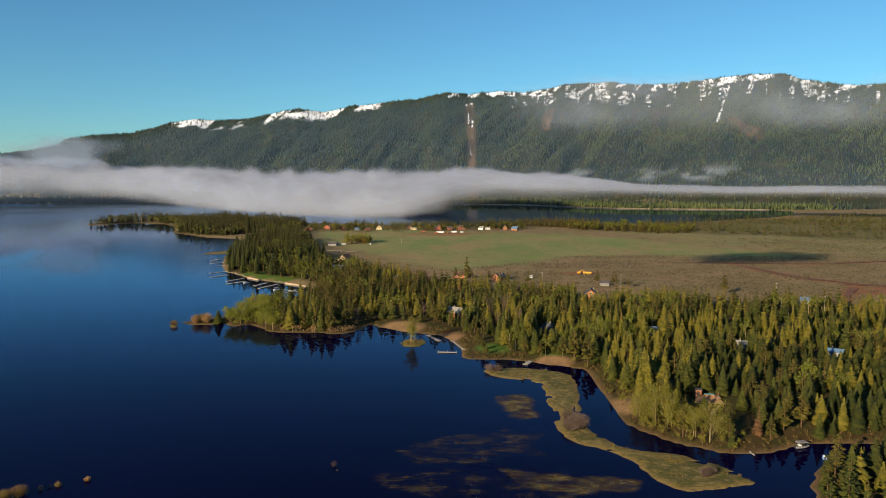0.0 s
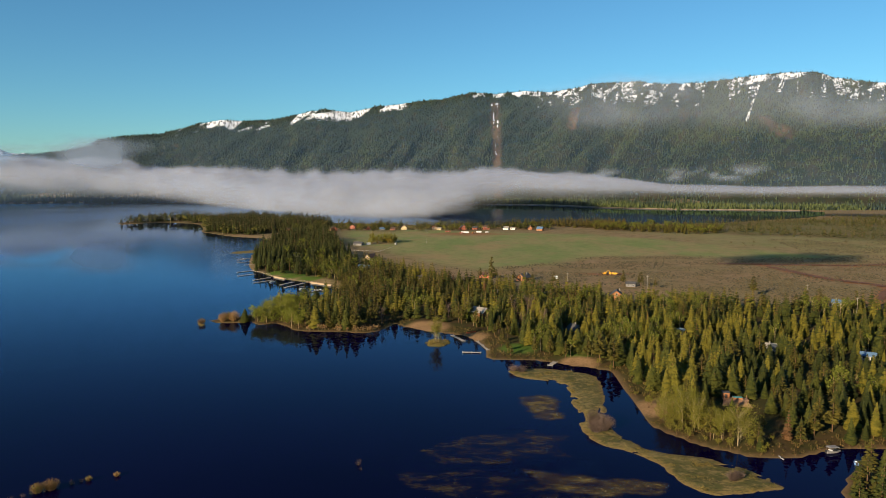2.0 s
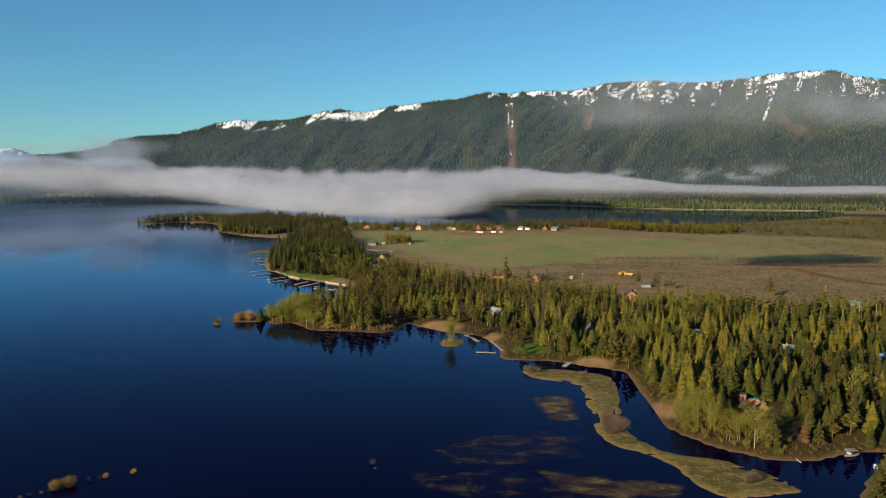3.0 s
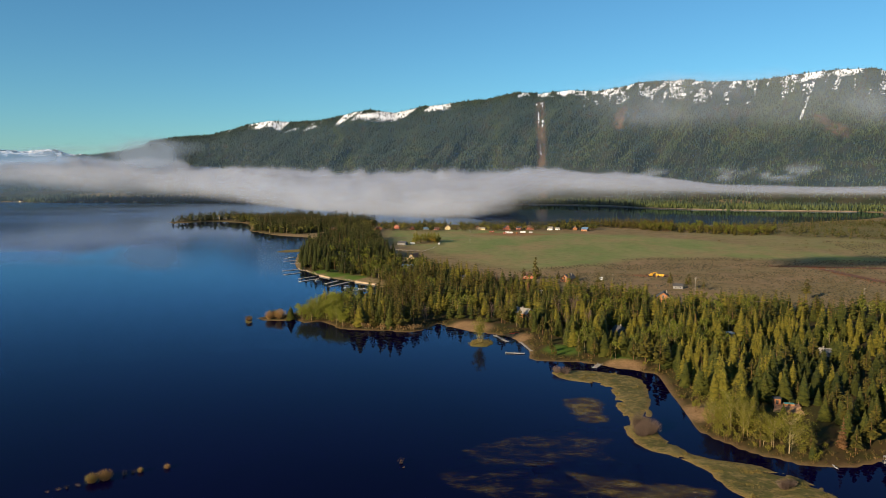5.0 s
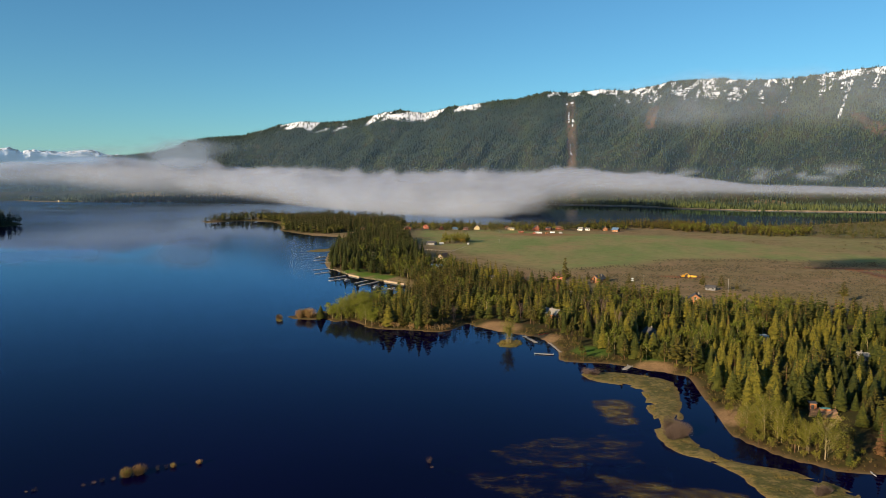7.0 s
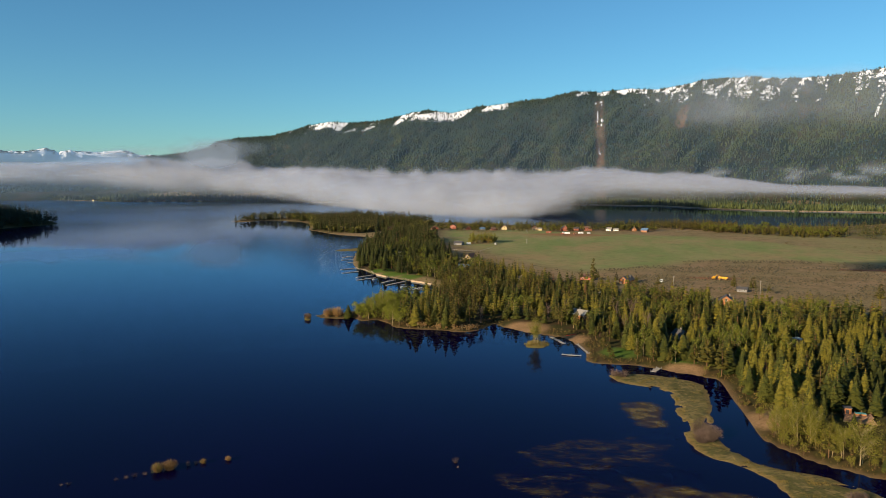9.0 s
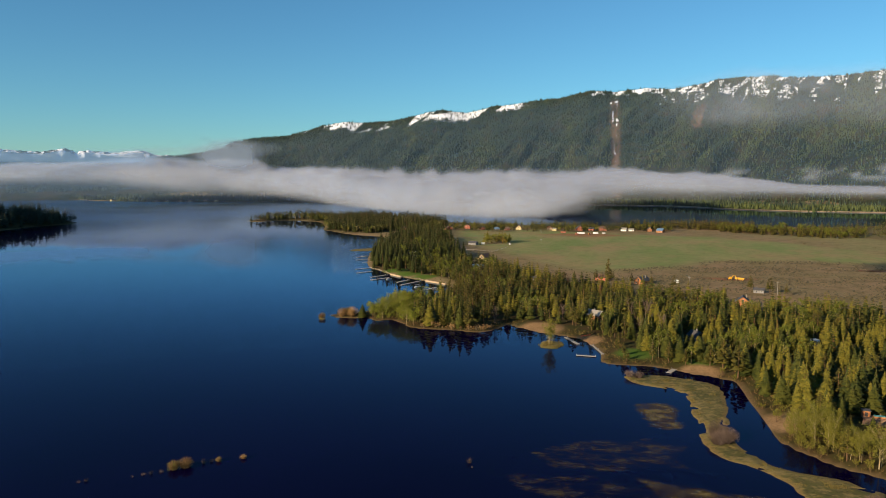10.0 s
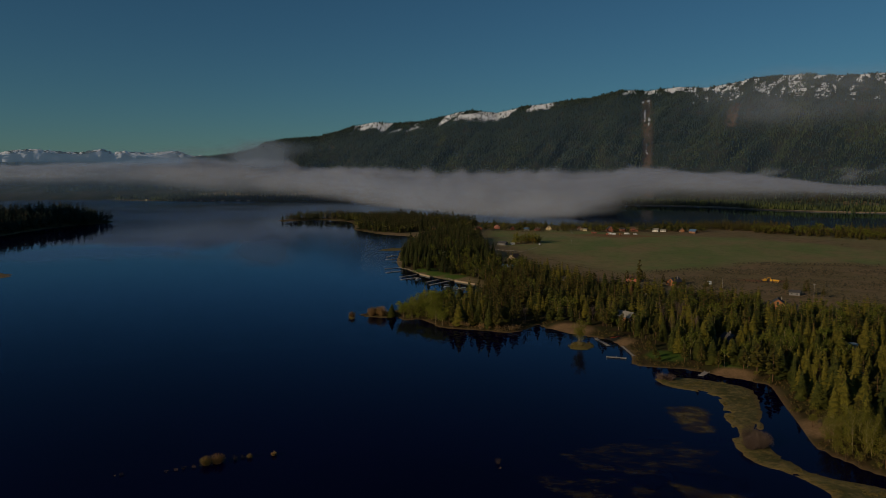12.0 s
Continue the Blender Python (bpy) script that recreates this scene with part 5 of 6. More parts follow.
# ---- buildings, docks, boats and small things ----
LOG = plain("orange_log_wall", (0.34, 0.14, 0.05), (0.26, 0.10, 0.04), 1.2, 0.7)
RED_WALL = plain("red_brown_wall", (0.36, 0.105, 0.06), (0.27, 0.085, 0.05), 1.0, 0.8)
TAN_WALL = plain("tan_wall", (0.40, 0.29, 0.18), (0.33, 0.23, 0.14), 1.0, 0.8)
CREAM_WALL = plain("cream_wall", (0.62, 0.50, 0.26), (0.55, 0.43, 0.22), 1.0, 0.8)
WHITE_WALL = plain("white_wall", (0.70, 0.68, 0.62), (0.62, 0.6, 0.55), 1.0, 0.7)
GREY_WALL = plain("grey_wall", (0.22, 0.21, 0.2), (0.16, 0.15, 0.15), 1.0, 0.8)
DARK_ROOF = plain("dark_shingle_roof", (0.075, 0.075, 0.08), (0.055, 0.05, 0.05), 1.5, 0.85)
BROWN_ROOF = plain("brown_roof", (0.15, 0.08, 0.055), (0.11, 0.065, 0.05), 1.5, 0.85)
BLUE_ROOF = plain("blue_metal_roof", (0.10, 0.17, 0.27), (0.08, 0.14, 0.23), 1.0, 0.45)
PALE_ROOF = plain("pale_metal_roof", (0.27, 0.245, 0.21), (0.21, 0.19, 0.165), 1.0, 0.5)
FRAME = plain("painted_trim", (0.6, 0.56, 0.48), (0.5, 0.46, 0.4), 1.0, 0.6)
DOOR = plain("brown_door", (0.12, 0.06, 0.035), (0.09, 0.05, 0.03), 2.0, 0.6)
STONE = plain("chimney_stone", (0.24, 0.21, 0.18), (0.16, 0.14, 0.12), 2.0, 0.9)
PLANK = plain("weathered_planks", (0.36, 0.32, 0.27), (0.27, 0.235, 0.2), 1.5, 0.85)
CEDAR = plain("cedar_boards", (0.30, 0.17, 0.10), (0.21, 0.12, 0.075), 1.5, 0.8)
WHITE = plain("white_gelcoat", (0.75, 0.75, 0.73), (0.66, 0.66, 0.65), 1.0, 0.3)
CANVAS = plain("boat_canvas", (0.36, 0.35, 0.33), (0.30, 0.29, 0.28), 1.5, 0.8)
YELLOW = plain("yellow_paint", (0.70, 0.36, 0.03), (0.58, 0.29, 0.03), 1.2, 0.45)
BLACK = plain("black_rubber", (0.025, 0.025, 0.026), (0.04, 0.038, 0.036), 2.0, 0.7)
KAYAK_RED = plain("red_plastic", (0.55, 0.07, 0.025), (0.46, 0.055, 0.02), 1.0, 0.4)
TEAL = plain("teal_cover", (0.10, 0.34, 0.33), (0.08, 0.27, 0.27), 1.0, 0.5)
BLUE_TARP = plain("blue_tarp", (0.12, 0.22, 0.42), (0.09, 0.17, 0.34), 1.0, 0.5)
ROCK = plain("shore_rock", (0.34, 0.27, 0.19), (0.22, 0.18, 0.13), 1.0, 0.9)
STEEL = plain("galvanised_steel", (0.5, 0.5, 0.5), (0.4, 0.4, 0.4), 1.0, 0.4, 0.5, 0.8)


def glass_material():
    n = Nodes("window_glass", 0.05, 0.5)
    n.colour((0.02, 0.025, 0.03))
    return n.mat


GLASS = glass_material()


def block(bm, x0, x1, y0, y1, z0, z1, bevel=0.0):
    vs = [bm.verts.new(p) for p in ((x0, y0, z0), (x1, y0, z0), (x1, y1, z0), (x0, y1, z0), (x0, y0, z1), (x1, y0, z1), (x1, y1, z1), (x0, y1, z1))]
    fs = [bm.faces.new([vs[i] for i in f]) for f in ((3, 2, 1, 0), (4, 5, 6, 7), (0, 1, 5, 4), (1, 2, 6, 5), (2, 3, 7, 6), (3, 0, 4, 7))]
    if bevel:
        bmesh.ops.bevel(bm, geom=list({e for f in fs for e in f.edges}), offset=bevel, segments=2, affect="EDGES", profile=0.6)
    return bm


def box(*a, bevel=0.0):
    return block(bmesh.new(), *a, bevel=bevel)


def rod(points, radius, sides=8):
    bm = bmesh.new()
    v, f = tube(points, [radius] * len(points), sides)
    vs = [bm.verts.new(p) for p in v]
    for t in f:
        bm.faces.new([vs[i] for i in t])
    for ring in (vs[:sides][::-1], vs[-sides:]):
        bm.faces.new(ring)
    return bm


def prism(outline, y0, y1):
    """An outline in x and z drawn out along y."""
    bm = bmesh.new()
    a, b = [bm.verts.new((x, y0, z)) for x, z in outline], [bm.verts.new((x, y1, z)) for x, z in outline]
    bm.faces.new(a)
    bm.faces.new(b[::-1])
    for k in range(len(outline)):
        q = (k + 1) % len(outline)
        bm.faces.new((a[q], a[k], b[k], b[q]))
    bmesh.ops.recalc_face_normals(bm, faces=bm.faces)
    return bm


V = "houses of the lakeside village"


def ground_at(x, y):
    return float(land_height(np.array([float(x)]), np.array([float(y)]))[0][0])


def house(name, label, group, x, y, turn, w, d, h, wall, roof, pitch=0.55, chimney=True, storeys=1, porch=False, trim=FRAME):
    """A gabled house; the gable faces its local -y."""
    base = new(name)
    base.matrix_basis = pose(x, y, ground_at(x, y) - 0.1, 0, 0, turn)
    if group == V:
        w, d, h = w * 0.9, d * 0.9, h * 1.0
    rise = w / 2 * pitch
    part("wall", prism([(-w / 2, -0.4), (w / 2, -0.4), (w / 2, h), (0, h + rise), (-w / 2, h)], -d / 2, d / 2), wall, base)
    over, t = 0.6, 0.22
    ex, ez = w / 2 + over, h - over * pitch
    part("roof", prism([(-ex, ez + 0.02), (0, h + rise + 0.02), (ex, ez + 0.02), (ex, ez + t), (0, h + rise + t + 0.04), (-ex, ez + t)], -d / 2 - over, d / 2 + over), roof, base)
    bays = max(1, int(w // 3.2))
    for level in range(storeys):
        z0 = 0.95 + 2.7 * level
        for k in range(bays):
            cx = -w / 2 + w * (k + 0.5) / bays
            if level == 0 and k == bays // 2 and bays > 1:
                door = part("door", box(cx - 0.5, cx + 0.5, -d / 2 - 0.07, -d / 2 - 0.005, 0, 2.05), DOOR, base)
                part("handle", box(cx + 0.32, cx + 0.4, -d / 2 - 0.12, -d / 2 - 0.07, 0.98, 1.08), STEEL, door, "steel handle")
                continue
            pane_and_frame(base, cx, z0, 1.3, 1.25, -d / 2, "y", trim)
        for side in (-1, 1):
            n = max(1, int(d // 3.5))
            for k in range(n):
                pane_and_frame(base, -d / 2 + d * (k + 0.5) / n, z0, 1.2, 1.2, side * w / 2, "x", trim, side)
    if rise > 1.6:
        pane_and_frame(base, 0, h + 0.25, min(1.4, w * 0.2), rise * 0.4, -d / 2, "y", trim)
    if chimney:
        part("chimney", box(w * 0.18, w * 0.18 + 0.75, d * 0.15, d * 0.15 + 0.75, h + rise * 0.3, h + rise + 0.9, bevel=0.04), STONE, base)
    if porch:
        deck = part("porch", box(-w / 2, w / 2, -d / 2 - 2.4, -d / 2 - 0.01, -0.3, 0.18), PLANK, base)
        for k in range(5):
            px = -w / 2 + 0.15 + (w - 0.3) * k / 4
            part("post", box(px - 0.07, px + 0.07, -d / 2 - 2.35, -d / 2 - 2.2, 0.18, 1.15), PLANK, deck)
        part("rail", box(-w / 2, w / 2, -d / 2 - 2.36, -d / 2 - 2.19, 1.15, 1.24), PLANK, deck)
    return tagged(base, label, "house", group)


def pane_and_frame(base, c, z0, w, h, wall, axis, trim, side=-1):
    """A window with its frame and pane on a wall across the given axis."""
    out = 0.08 * side

    def slab(c0, c1, d0, d1, za, zb):
        d0, d1 = sorted((wall + d0, wall + d1))
        return (c0, c1, d0, d1, za, zb) if axis == "y" else (d0, d1, c0, c1, za, zb)
    bm = bmesh.new()
    for c0, c1, za, zb in ((c - w / 2 - 0.1, c - w / 2, z0 - 0.1, z0 + h + 0.1), (c + w / 2, c + w / 2 + 0.1, z0 - 0.1, z0 + h + 0.1),
                           (c - w / 2, c + w / 2, z0 - 0.1, z0), (c - w / 2, c + w / 2, z0 + h, z0 + h + 0.1), (c - 0.03, c + 0.03, z0, z0 + h)):
        block(bm, *slab(c0, c1, 0.004 * side, out, za, zb))
    win = part("window", bm, trim, base)
    part("pane", box(*slab(c - w / 2, c + w / 2, 0.004 * side, out * 0.4, z0, z0 + h)), GLASS, win)


house("house", "red-brown village house with a dark roof", V, -250, 1306, 20, 13, 10, 4.2, RED_WALL, BROWN_ROOF)
house("house", "red-brown two-storey house with a brown roof", V, -221, 1350, -10, 12, 9, 5.4, RED_WALL, BROWN_ROOF, storeys=2)
house("house", "brown gabled house facing the meadow", V, -188, 1326, 5, 11, 9, 3.2, RED_WALL, DARK_ROOF, 0.8)
house("house", "low grey house with a blue roof", V, -161, 1327, 80, 9, 12, 3.0, GREY_WALL, BLUE_ROOF)
house("house", "low brown house among village trees", V, -141, 1327, 70, 8, 12, 3.0, RED_WALL, BROWN_ROOF)
house("house", "cream gabled house with a pale front", V, -122, 1342, 8, 11, 10, 4.0, CREAM_WALL, BROWN_ROOF, 0.9)
house("house", "tan house with a red roof beside trees", V, -64, 1348, 10, 9, 9, 4.4, TAN_WALL, RED_WALL, 0.6)
house("house", "low cream house with a shallow roof", V, -54, 1336, 85, 7, 8, 3.2, CREAM_WALL, PALE_ROOF, 0.5)
house("house", "red gabled house beside a building site", V, -9, 1333, 15, 14, 11, 4.6, RED_WALL, DARK_ROOF, 0.8)
house("house", "red house with a shallow dark roof", V, 14, 1345, 75, 9, 11, 4.0, RED_WALL, DARK_ROOF)
house("house", "large red-brown house with many windows", V, 34, 1350, 88, 10, 17, 5.4, RED_WALL, BROWN_ROOF, storeys=2)
house("house", "white farmhouse with a pale roof", V, 73, 1348, 70, 8, 11, 3.4, WHITE_WALL, PALE_ROOF, 0.8)
house("house", "small white outbuilding beside the farmhouse", V, 86, 1350, 85, 7, 10, 3.0, WHITE_WALL, PALE_ROOF)
house("house", "bright red house with a dark gable", V, 118, 1346, 5, 9, 8, 4.0, LOG, DARK_ROOF, 0.9)
house("house", "orange house with a blue metal roof", V, 136, 1326, 60, 11, 13, 3.8, LOG, BLUE_ROOF, 0.7)
house("house", "orange-brown lake house among the pines", V, -332, 1290, 80, 9, 15, 4.0, LOG, BROWN_ROOF)
house("house", "long low red house beside the wood", V, -218, 1122, 82, 9, 18, 3.0, RED_WALL, BROWN_ROOF)
house("house", "grey farmhouse beside spring trees", V, -160, 1024, 75, 9, 14, 3.2, GREY_WALL, DARK_ROOF)
house("barn", "tan gabled barn on the pasture", "barns on the pasture", -116, 836, -25, 11, 15, 3.2, TAN_WALL, BROWN_ROOF, 0.8, False)
C = "cabins along the wood"
house("cabin", "orange log cabin with a dark hipped gable", C, 120, 566, -12, 10.5, 10, 4.6, LOG, DARK_ROOF, 0.75, True, 2, True)
house("cabin", "long cabin with a pale metal roof", C, 9, 498, 50, 8.5, 12, 3.2, LOG, PALE_ROOF, 0.7)
house("cabin", "orange cabin with a dark grey roof", C, 54, 674, -35, 9, 13, 3.6, LOG, DARK_ROOF, 0.8)
house("cabin", "red-brown cabin behind the pines", C, 19, 690, 70, 8, 13, 3.2, RED_WALL, BROWN_ROOF)
house("shed", "small cream shed in the wood", "sheds in the wood", 134, 441, -20, 4.2, 4.6, 3.2, CREAM_WALL, WHITE_WALL, 0.25, False)
house("cabin", "grey cabin with a blue roof at the field", C, 286, 548, 55, 6, 8, 3.0, GREY_WALL, BLUE_ROOF)
house("cabin", "small cabin with a weathered grey roof", C, 68, 442, 30, 7, 8, 3.0, GREY_WALL, DARK_ROOF, 0.8)
house("cabin", "cabin with a pale roof deep in the wood", C, 174, 402, 65, 5, 6.5, 2.8, GREY_WALL, PALE_ROOF)
house("cabin", "cabin with a blue roof deep in the wood", C, 217, 382, 60, 5, 7, 2.8, GREY_WALL, BLUE_ROOF)
house("cabin", "white-roofed cabin under dark firs", C, -213, 868, 70, 8, 12, 3.2, GREY_WALL, PALE_ROOF)
house("cabin", "low cabin with a dark roof near the bay", C, -112, 752, 70, 7, 12, 3.0, GREY_WALL, BLUE_ROOF)
house("cabin", "dark low cabin at the pasture fence", C, -42, 672, 75, 8, 15, 3.0, GREY_WALL, DARK_ROOF, 0.4)
house("cabin", "grey cabin beside tall pines", C, 148, 640, 80, 5.5, 8, 2.8, GREY_WALL, DARK_ROOF)
for k, (x, y) in enumerate(FAR_HOUSES):
    house("house", "small pale house on the far shore", "houses on the far shore", x, y, 70 + 15 * k, 8, 12, 3.6, CREAM_WALL if k % 2 else TAN_WALL, BROWN_ROOF, 0.7, False)


def lake_deck(x, y):
    """A cabin's wide stepped deck with a hot tub."""
    base = new("terrace")
    base.matrix_basis = pose(x, y, ground_at(x, y), 0, 0, -10)
    for k in range(5):
        part("step", box(-6 + 0.25 * k, 6 - 0.25 * k, -5 + 0.9 * k, -4.14 + 0.9 * k, -0.3, 0.2 + 0.28 * k, bevel=0.02), CEDAR, base)
    floor_ = part("floor", box(-5, 5.5, -0.48, 4, 0.9, 1.45, bevel=0.02), CEDAR, base)
    for k in range(12):
        part("board", box(-5, 5.5, -0.46 + 0.37 * k, -0.12 + 0.37 * k, 1.455, 1.49), CEDAR, floor_)
    tub = part("hot_tub", box(-1, 3.2, 0.5, 2.6, 1.49, 2.2, bevel=0.12), LOG, base, "round-edged wooden hot tub")
    part("cover", box(-0.95, 3.15, 0.55, 2.55, 2.205, 2.32, bevel=0.05), TEAL, tub, "teal vinyl cover")
    for px in (-5, -1.6, 1.8, 5.3):
        part("post", box(px - 0.08, px + 0.08, 3.8, 3.96, 1.49, 2.6), CEDAR, base)
    hut = part("hut", box(-5, -2.2, 1.2, 3.9, 1.49, 3.9, bevel=0.03), LOG, base, "small orange log hut")
    part("hut_roof", box(-5.3, -1.9, 0.9, 4.2, 3.9, 4.1), DARK_ROOF, hut)
    # Black panel on the solid wall imitates the dark of an opening.
    part("opening", box(-4.2, -3.1, 1.13, 1.19, 1.6, 3.3), BLACK, hut)
    tagged(base, "weathered stepped deck with a teal-covered hot tub", "deck")


lake_deck(117, 304)


def dock(x0, y0, x1, y1, wide=2.0, group="docks of the marina", label="grey weathered plank dock on steel piles"):
    """A plank dock on piles from the first point to the second."""
    length, turn = math.hypot(x1 - x0, y1 - y0), math.degrees(math.atan2(y1 - y0, x1 - x0))
    base = new("dock")
    base.matrix_basis = pose(x0, y0, 0.42, 0, 0, turn)
    n = max(4, int(length / 0.9))
    part("frame", box(0, length, -wide / 2 + 0.1, wide / 2 - 0.1, -0.16, 0.0), PLANK, base)
    bm = box(0.02, length / n - 0.02, -wide / 2, wide / 2, 0.004, 0.06)
    first = part("board", bm, PLANK, base)
    for k in range(1, n):
        b = new("board", first.data)
        b.parent = base
        b.location = (k * length / n, 0, 0)
    for px in (0.3, length * 0.5, length - 0.3):
        for side in (-1, 1):
            part("pile", rod([(px, side * (wide / 2 + 0.08), -2.4), (px, side * (wide / 2 + 0.08), 0.7)], 0.07), STEEL, base)
    return tagged(base, label, "dock", group)


for seg in ((-245, 734, -233, 748), (-234, 705, -222, 722), (-210, 677, -199, 697), (-204, 659, -191, 678), (-175, 648, -168, 667), (-167, 632, -156, 660),
            (-140, 609, -125, 619), (-272, 818, -260, 829), (-280, 846, -272, 864), (-257, 796, -248, 802)):
    dock(*seg, wide=2.6)
dock(-3, 398, 8, 397, 1.8, "docks of the near bay", "pale plank dock with a white ring at its end")
dock(-2, 425, -10, 442, 2.2, "docks of the near bay", "sloping plank dock running up the beach")
dock(12, 403, 6, 425, 1.4, "docks of the near bay", "long weathered boardwalk along the beach")
dock(44, 370, 48, 378, 2.6, "docks of the near bay", "short white swim dock at the bank")


def boat(x, y, turn, size=6.0, canopy=False, hull=WHITE, label="white runabout moored in shallow water", group="boats on the lake"):
    base = new("motor_boat")
    base.matrix_basis = pose(x, y, -0.1, 0, 0, turn)
    bm = bmesh.new()
    rings = []
    for s, half, keel in ((0, 0.95, 0.0), (0.35, 1.05, 0.0), (0.65, 0.95, 0.05), (0.85, 0.6, 0.2), (1.0, 0.06, 0.5)):
        px = (s - 0.5) * size
        rings.append([bm.verts.new(p) for p in ((px, -half, 0.95), (px, -half * 0.8, 0.25 + keel), (px, 0, keel), (px, half * 0.8, 0.25 + keel), (px, half, 0.95))])
    for a, b in zip(rings, rings[1:]):
        for k in range(4):
            bm.faces.new((a[k], b[k], b[k + 1], a[k + 1]))
    bm.faces.new(rings[0][::-1])
    for a, b in zip(rings, rings[1:]):
        bm.faces.new((a[4], b[4], b[0], a[0]))
    part("hull", bm, hull, base)
    # Black slab on the closed hull imitates the dark inside of a cockpit.
    part("cockpit", box(-size * 0.36, size * 0.12, -0.7, 0.7, 0.955, 1.0), BLACK, base, "black slab for the dark of an open cockpit")
    part("windscreen", prism([(size * 0.12, 0.96), (size * 0.2, 0.96), (size * 0.1, 1.5), (size * 0.08, 1.5)], -0.75, 0.75), GLASS, base)
    for sy in (-0.4, 0.4):
        part("seat", box(-size * 0.3, -size * 0.14, sy - 0.3, sy + 0.3, 1.0, 1.35, bevel=0.06), WHITE, base)
    part("engine", box(-size * 0.5 - 0.55, -size * 0.5 - 0.02, -0.25, 0.25, 0.3, 1.35, bevel=0.08), BLACK, base, "black outboard engine")
    if canopy:
        for px in (-size * 0.4, size * 0.25):
            for py in (-0.9, 0.9):
                part("canopy_post", rod([(px, py, 0.95), (px, py, 2.3)], 0.03), STEEL, base)
        part("canopy", prism([(-size * 0.45, 2.3), (size * 0.3, 2.3), (size * 0.22, 2.55), (-size * 0.36, 2.55)], -1.1, 1.1), GREY_WALL, base, "grey canvas canopy")
    return tagged(base, label, "boat", group)


boat(134, 254, 10, 5.8, True, GREY_WALL, label="boat with a grey canvas canopy at the bank")
boat(137, 244, 60, 3.6, False, BLUE_TARP, label="small blue and white boat by the inlet")
boat(-149, 625, 45, 7.0, True, label="white boat with a canopy at the marina")
boat(-134, 621, 20, 7.0, False)
boat(-188, 667, 50, 6.5, False)
boat(-276, 858, 40, 7.0, False)


def kayak(x, y, turn, colour, label):
    base = new("kayak")
    base.matrix_basis = pose(x, y, ground_at(x, y), 0, 0, turn)
    bm = bmesh.new()
    rings = []
    for s in np.linspace(-1, 1, 9):
        half = 0.38 * math.sqrt(max(0.003, 1 - s * s))
        rings.append([bm.verts.new((s * 2.2, half * math.cos(a), 0.25 + 0.06 * s * s + half * 0.62 * math.sin(a))) for a in np.linspace(0, 2 * math.pi, 8, endpoint=False)])
    for a, b in zip(rings, rings[1:]):
        for k in range(8):
            bm.faces.new((a[k], b[k], b[(k + 1) % 8], a[(k + 1) % 8]))
    bmesh.ops.recalc_face_normals(bm, faces=bm.faces)
    part("hull", bm, colour, base)
    # The hull has no hole; a black block imitates the seat's dark inside.
    part("seat_opening", box(-0.5, 0.4, -0.2, 0.2, 0.44, 0.5, bevel=0.02), BLACK, base)
    return tagged(base, label, "kayak", "small craft on the bank")


kayak(1, 446, 20, KAYAK_RED, "red plastic kayak lying on the beach")
kayak(4, 447, 35, KAYAK_RED, "red plastic kayak lying beside another")
kayak(112.4, 247.6, 92, CANVAS, "pale canoe drawn up on the bank")


def excavator(x, y, turn):
    base = new("excavator")
    base.matrix_basis = pose(x, y, ground_at(x, y), 0, 0, turn)
    for side in (-1.3, 1.3):
        track = part("track", prism([(-2.2, 0.1), (-1.8, -0.02), (1.8, -0.02), (2.2, 0.1), (2.35, 0.5), (1.9, 0.95), (-1.9, 0.95), (-2.35, 0.5)], side - 0.35, side + 0.35), BLACK, base)
        for k in range(4):
            part("roller", rod([(-1.5 + k, side - 0.01, 0.3), (-1.5 + k, side + 0.01, 0.34)], 0.2), STEEL, track)
    part("body", box(-2.6, 1.3, -1.4, 1.4, 1.05, 2.3, bevel=0.12), YELLOW, base)
    cab = part("cab", box(0.1, 1.7, 0.25, 1.4, 2.3, 3.2, bevel=0.1), YELLOW, base)
    part("pane", box(0.3, 1.73, 0.3, 1.42, 2.45, 3.05), GLASS, cab)
    part("counterweight", box(-3.1, -2.6, -1.35, 1.35, 1.1, 2.2, bevel=0.15), BLACK, base)
    part("boom", prism([(1.2, 1.6), (3.4, 4.1), (5.6, 3.9), (5.6, 4.3), (3.2, 4.6), (0.9, 2.1)], -0.5, -0.1), YELLOW, base)
    part("stick", prism([(5.2, 4.3), (5.8, 4.2), (6.4, 1.6), (6.1, 1.5)], -0.45, -0.15), YELLOW, base)
    part("bucket", prism([(6.0, 1.6), (6.7, 1.6), (6.9, 0.7), (6.2, 0.3), (5.6, 0.7)], -0.85, 0.25), BLACK, base)
    return tagged(base, "yellow tracked excavator parked on bare red soil", "excavator")


excavator(139, 716, 20)


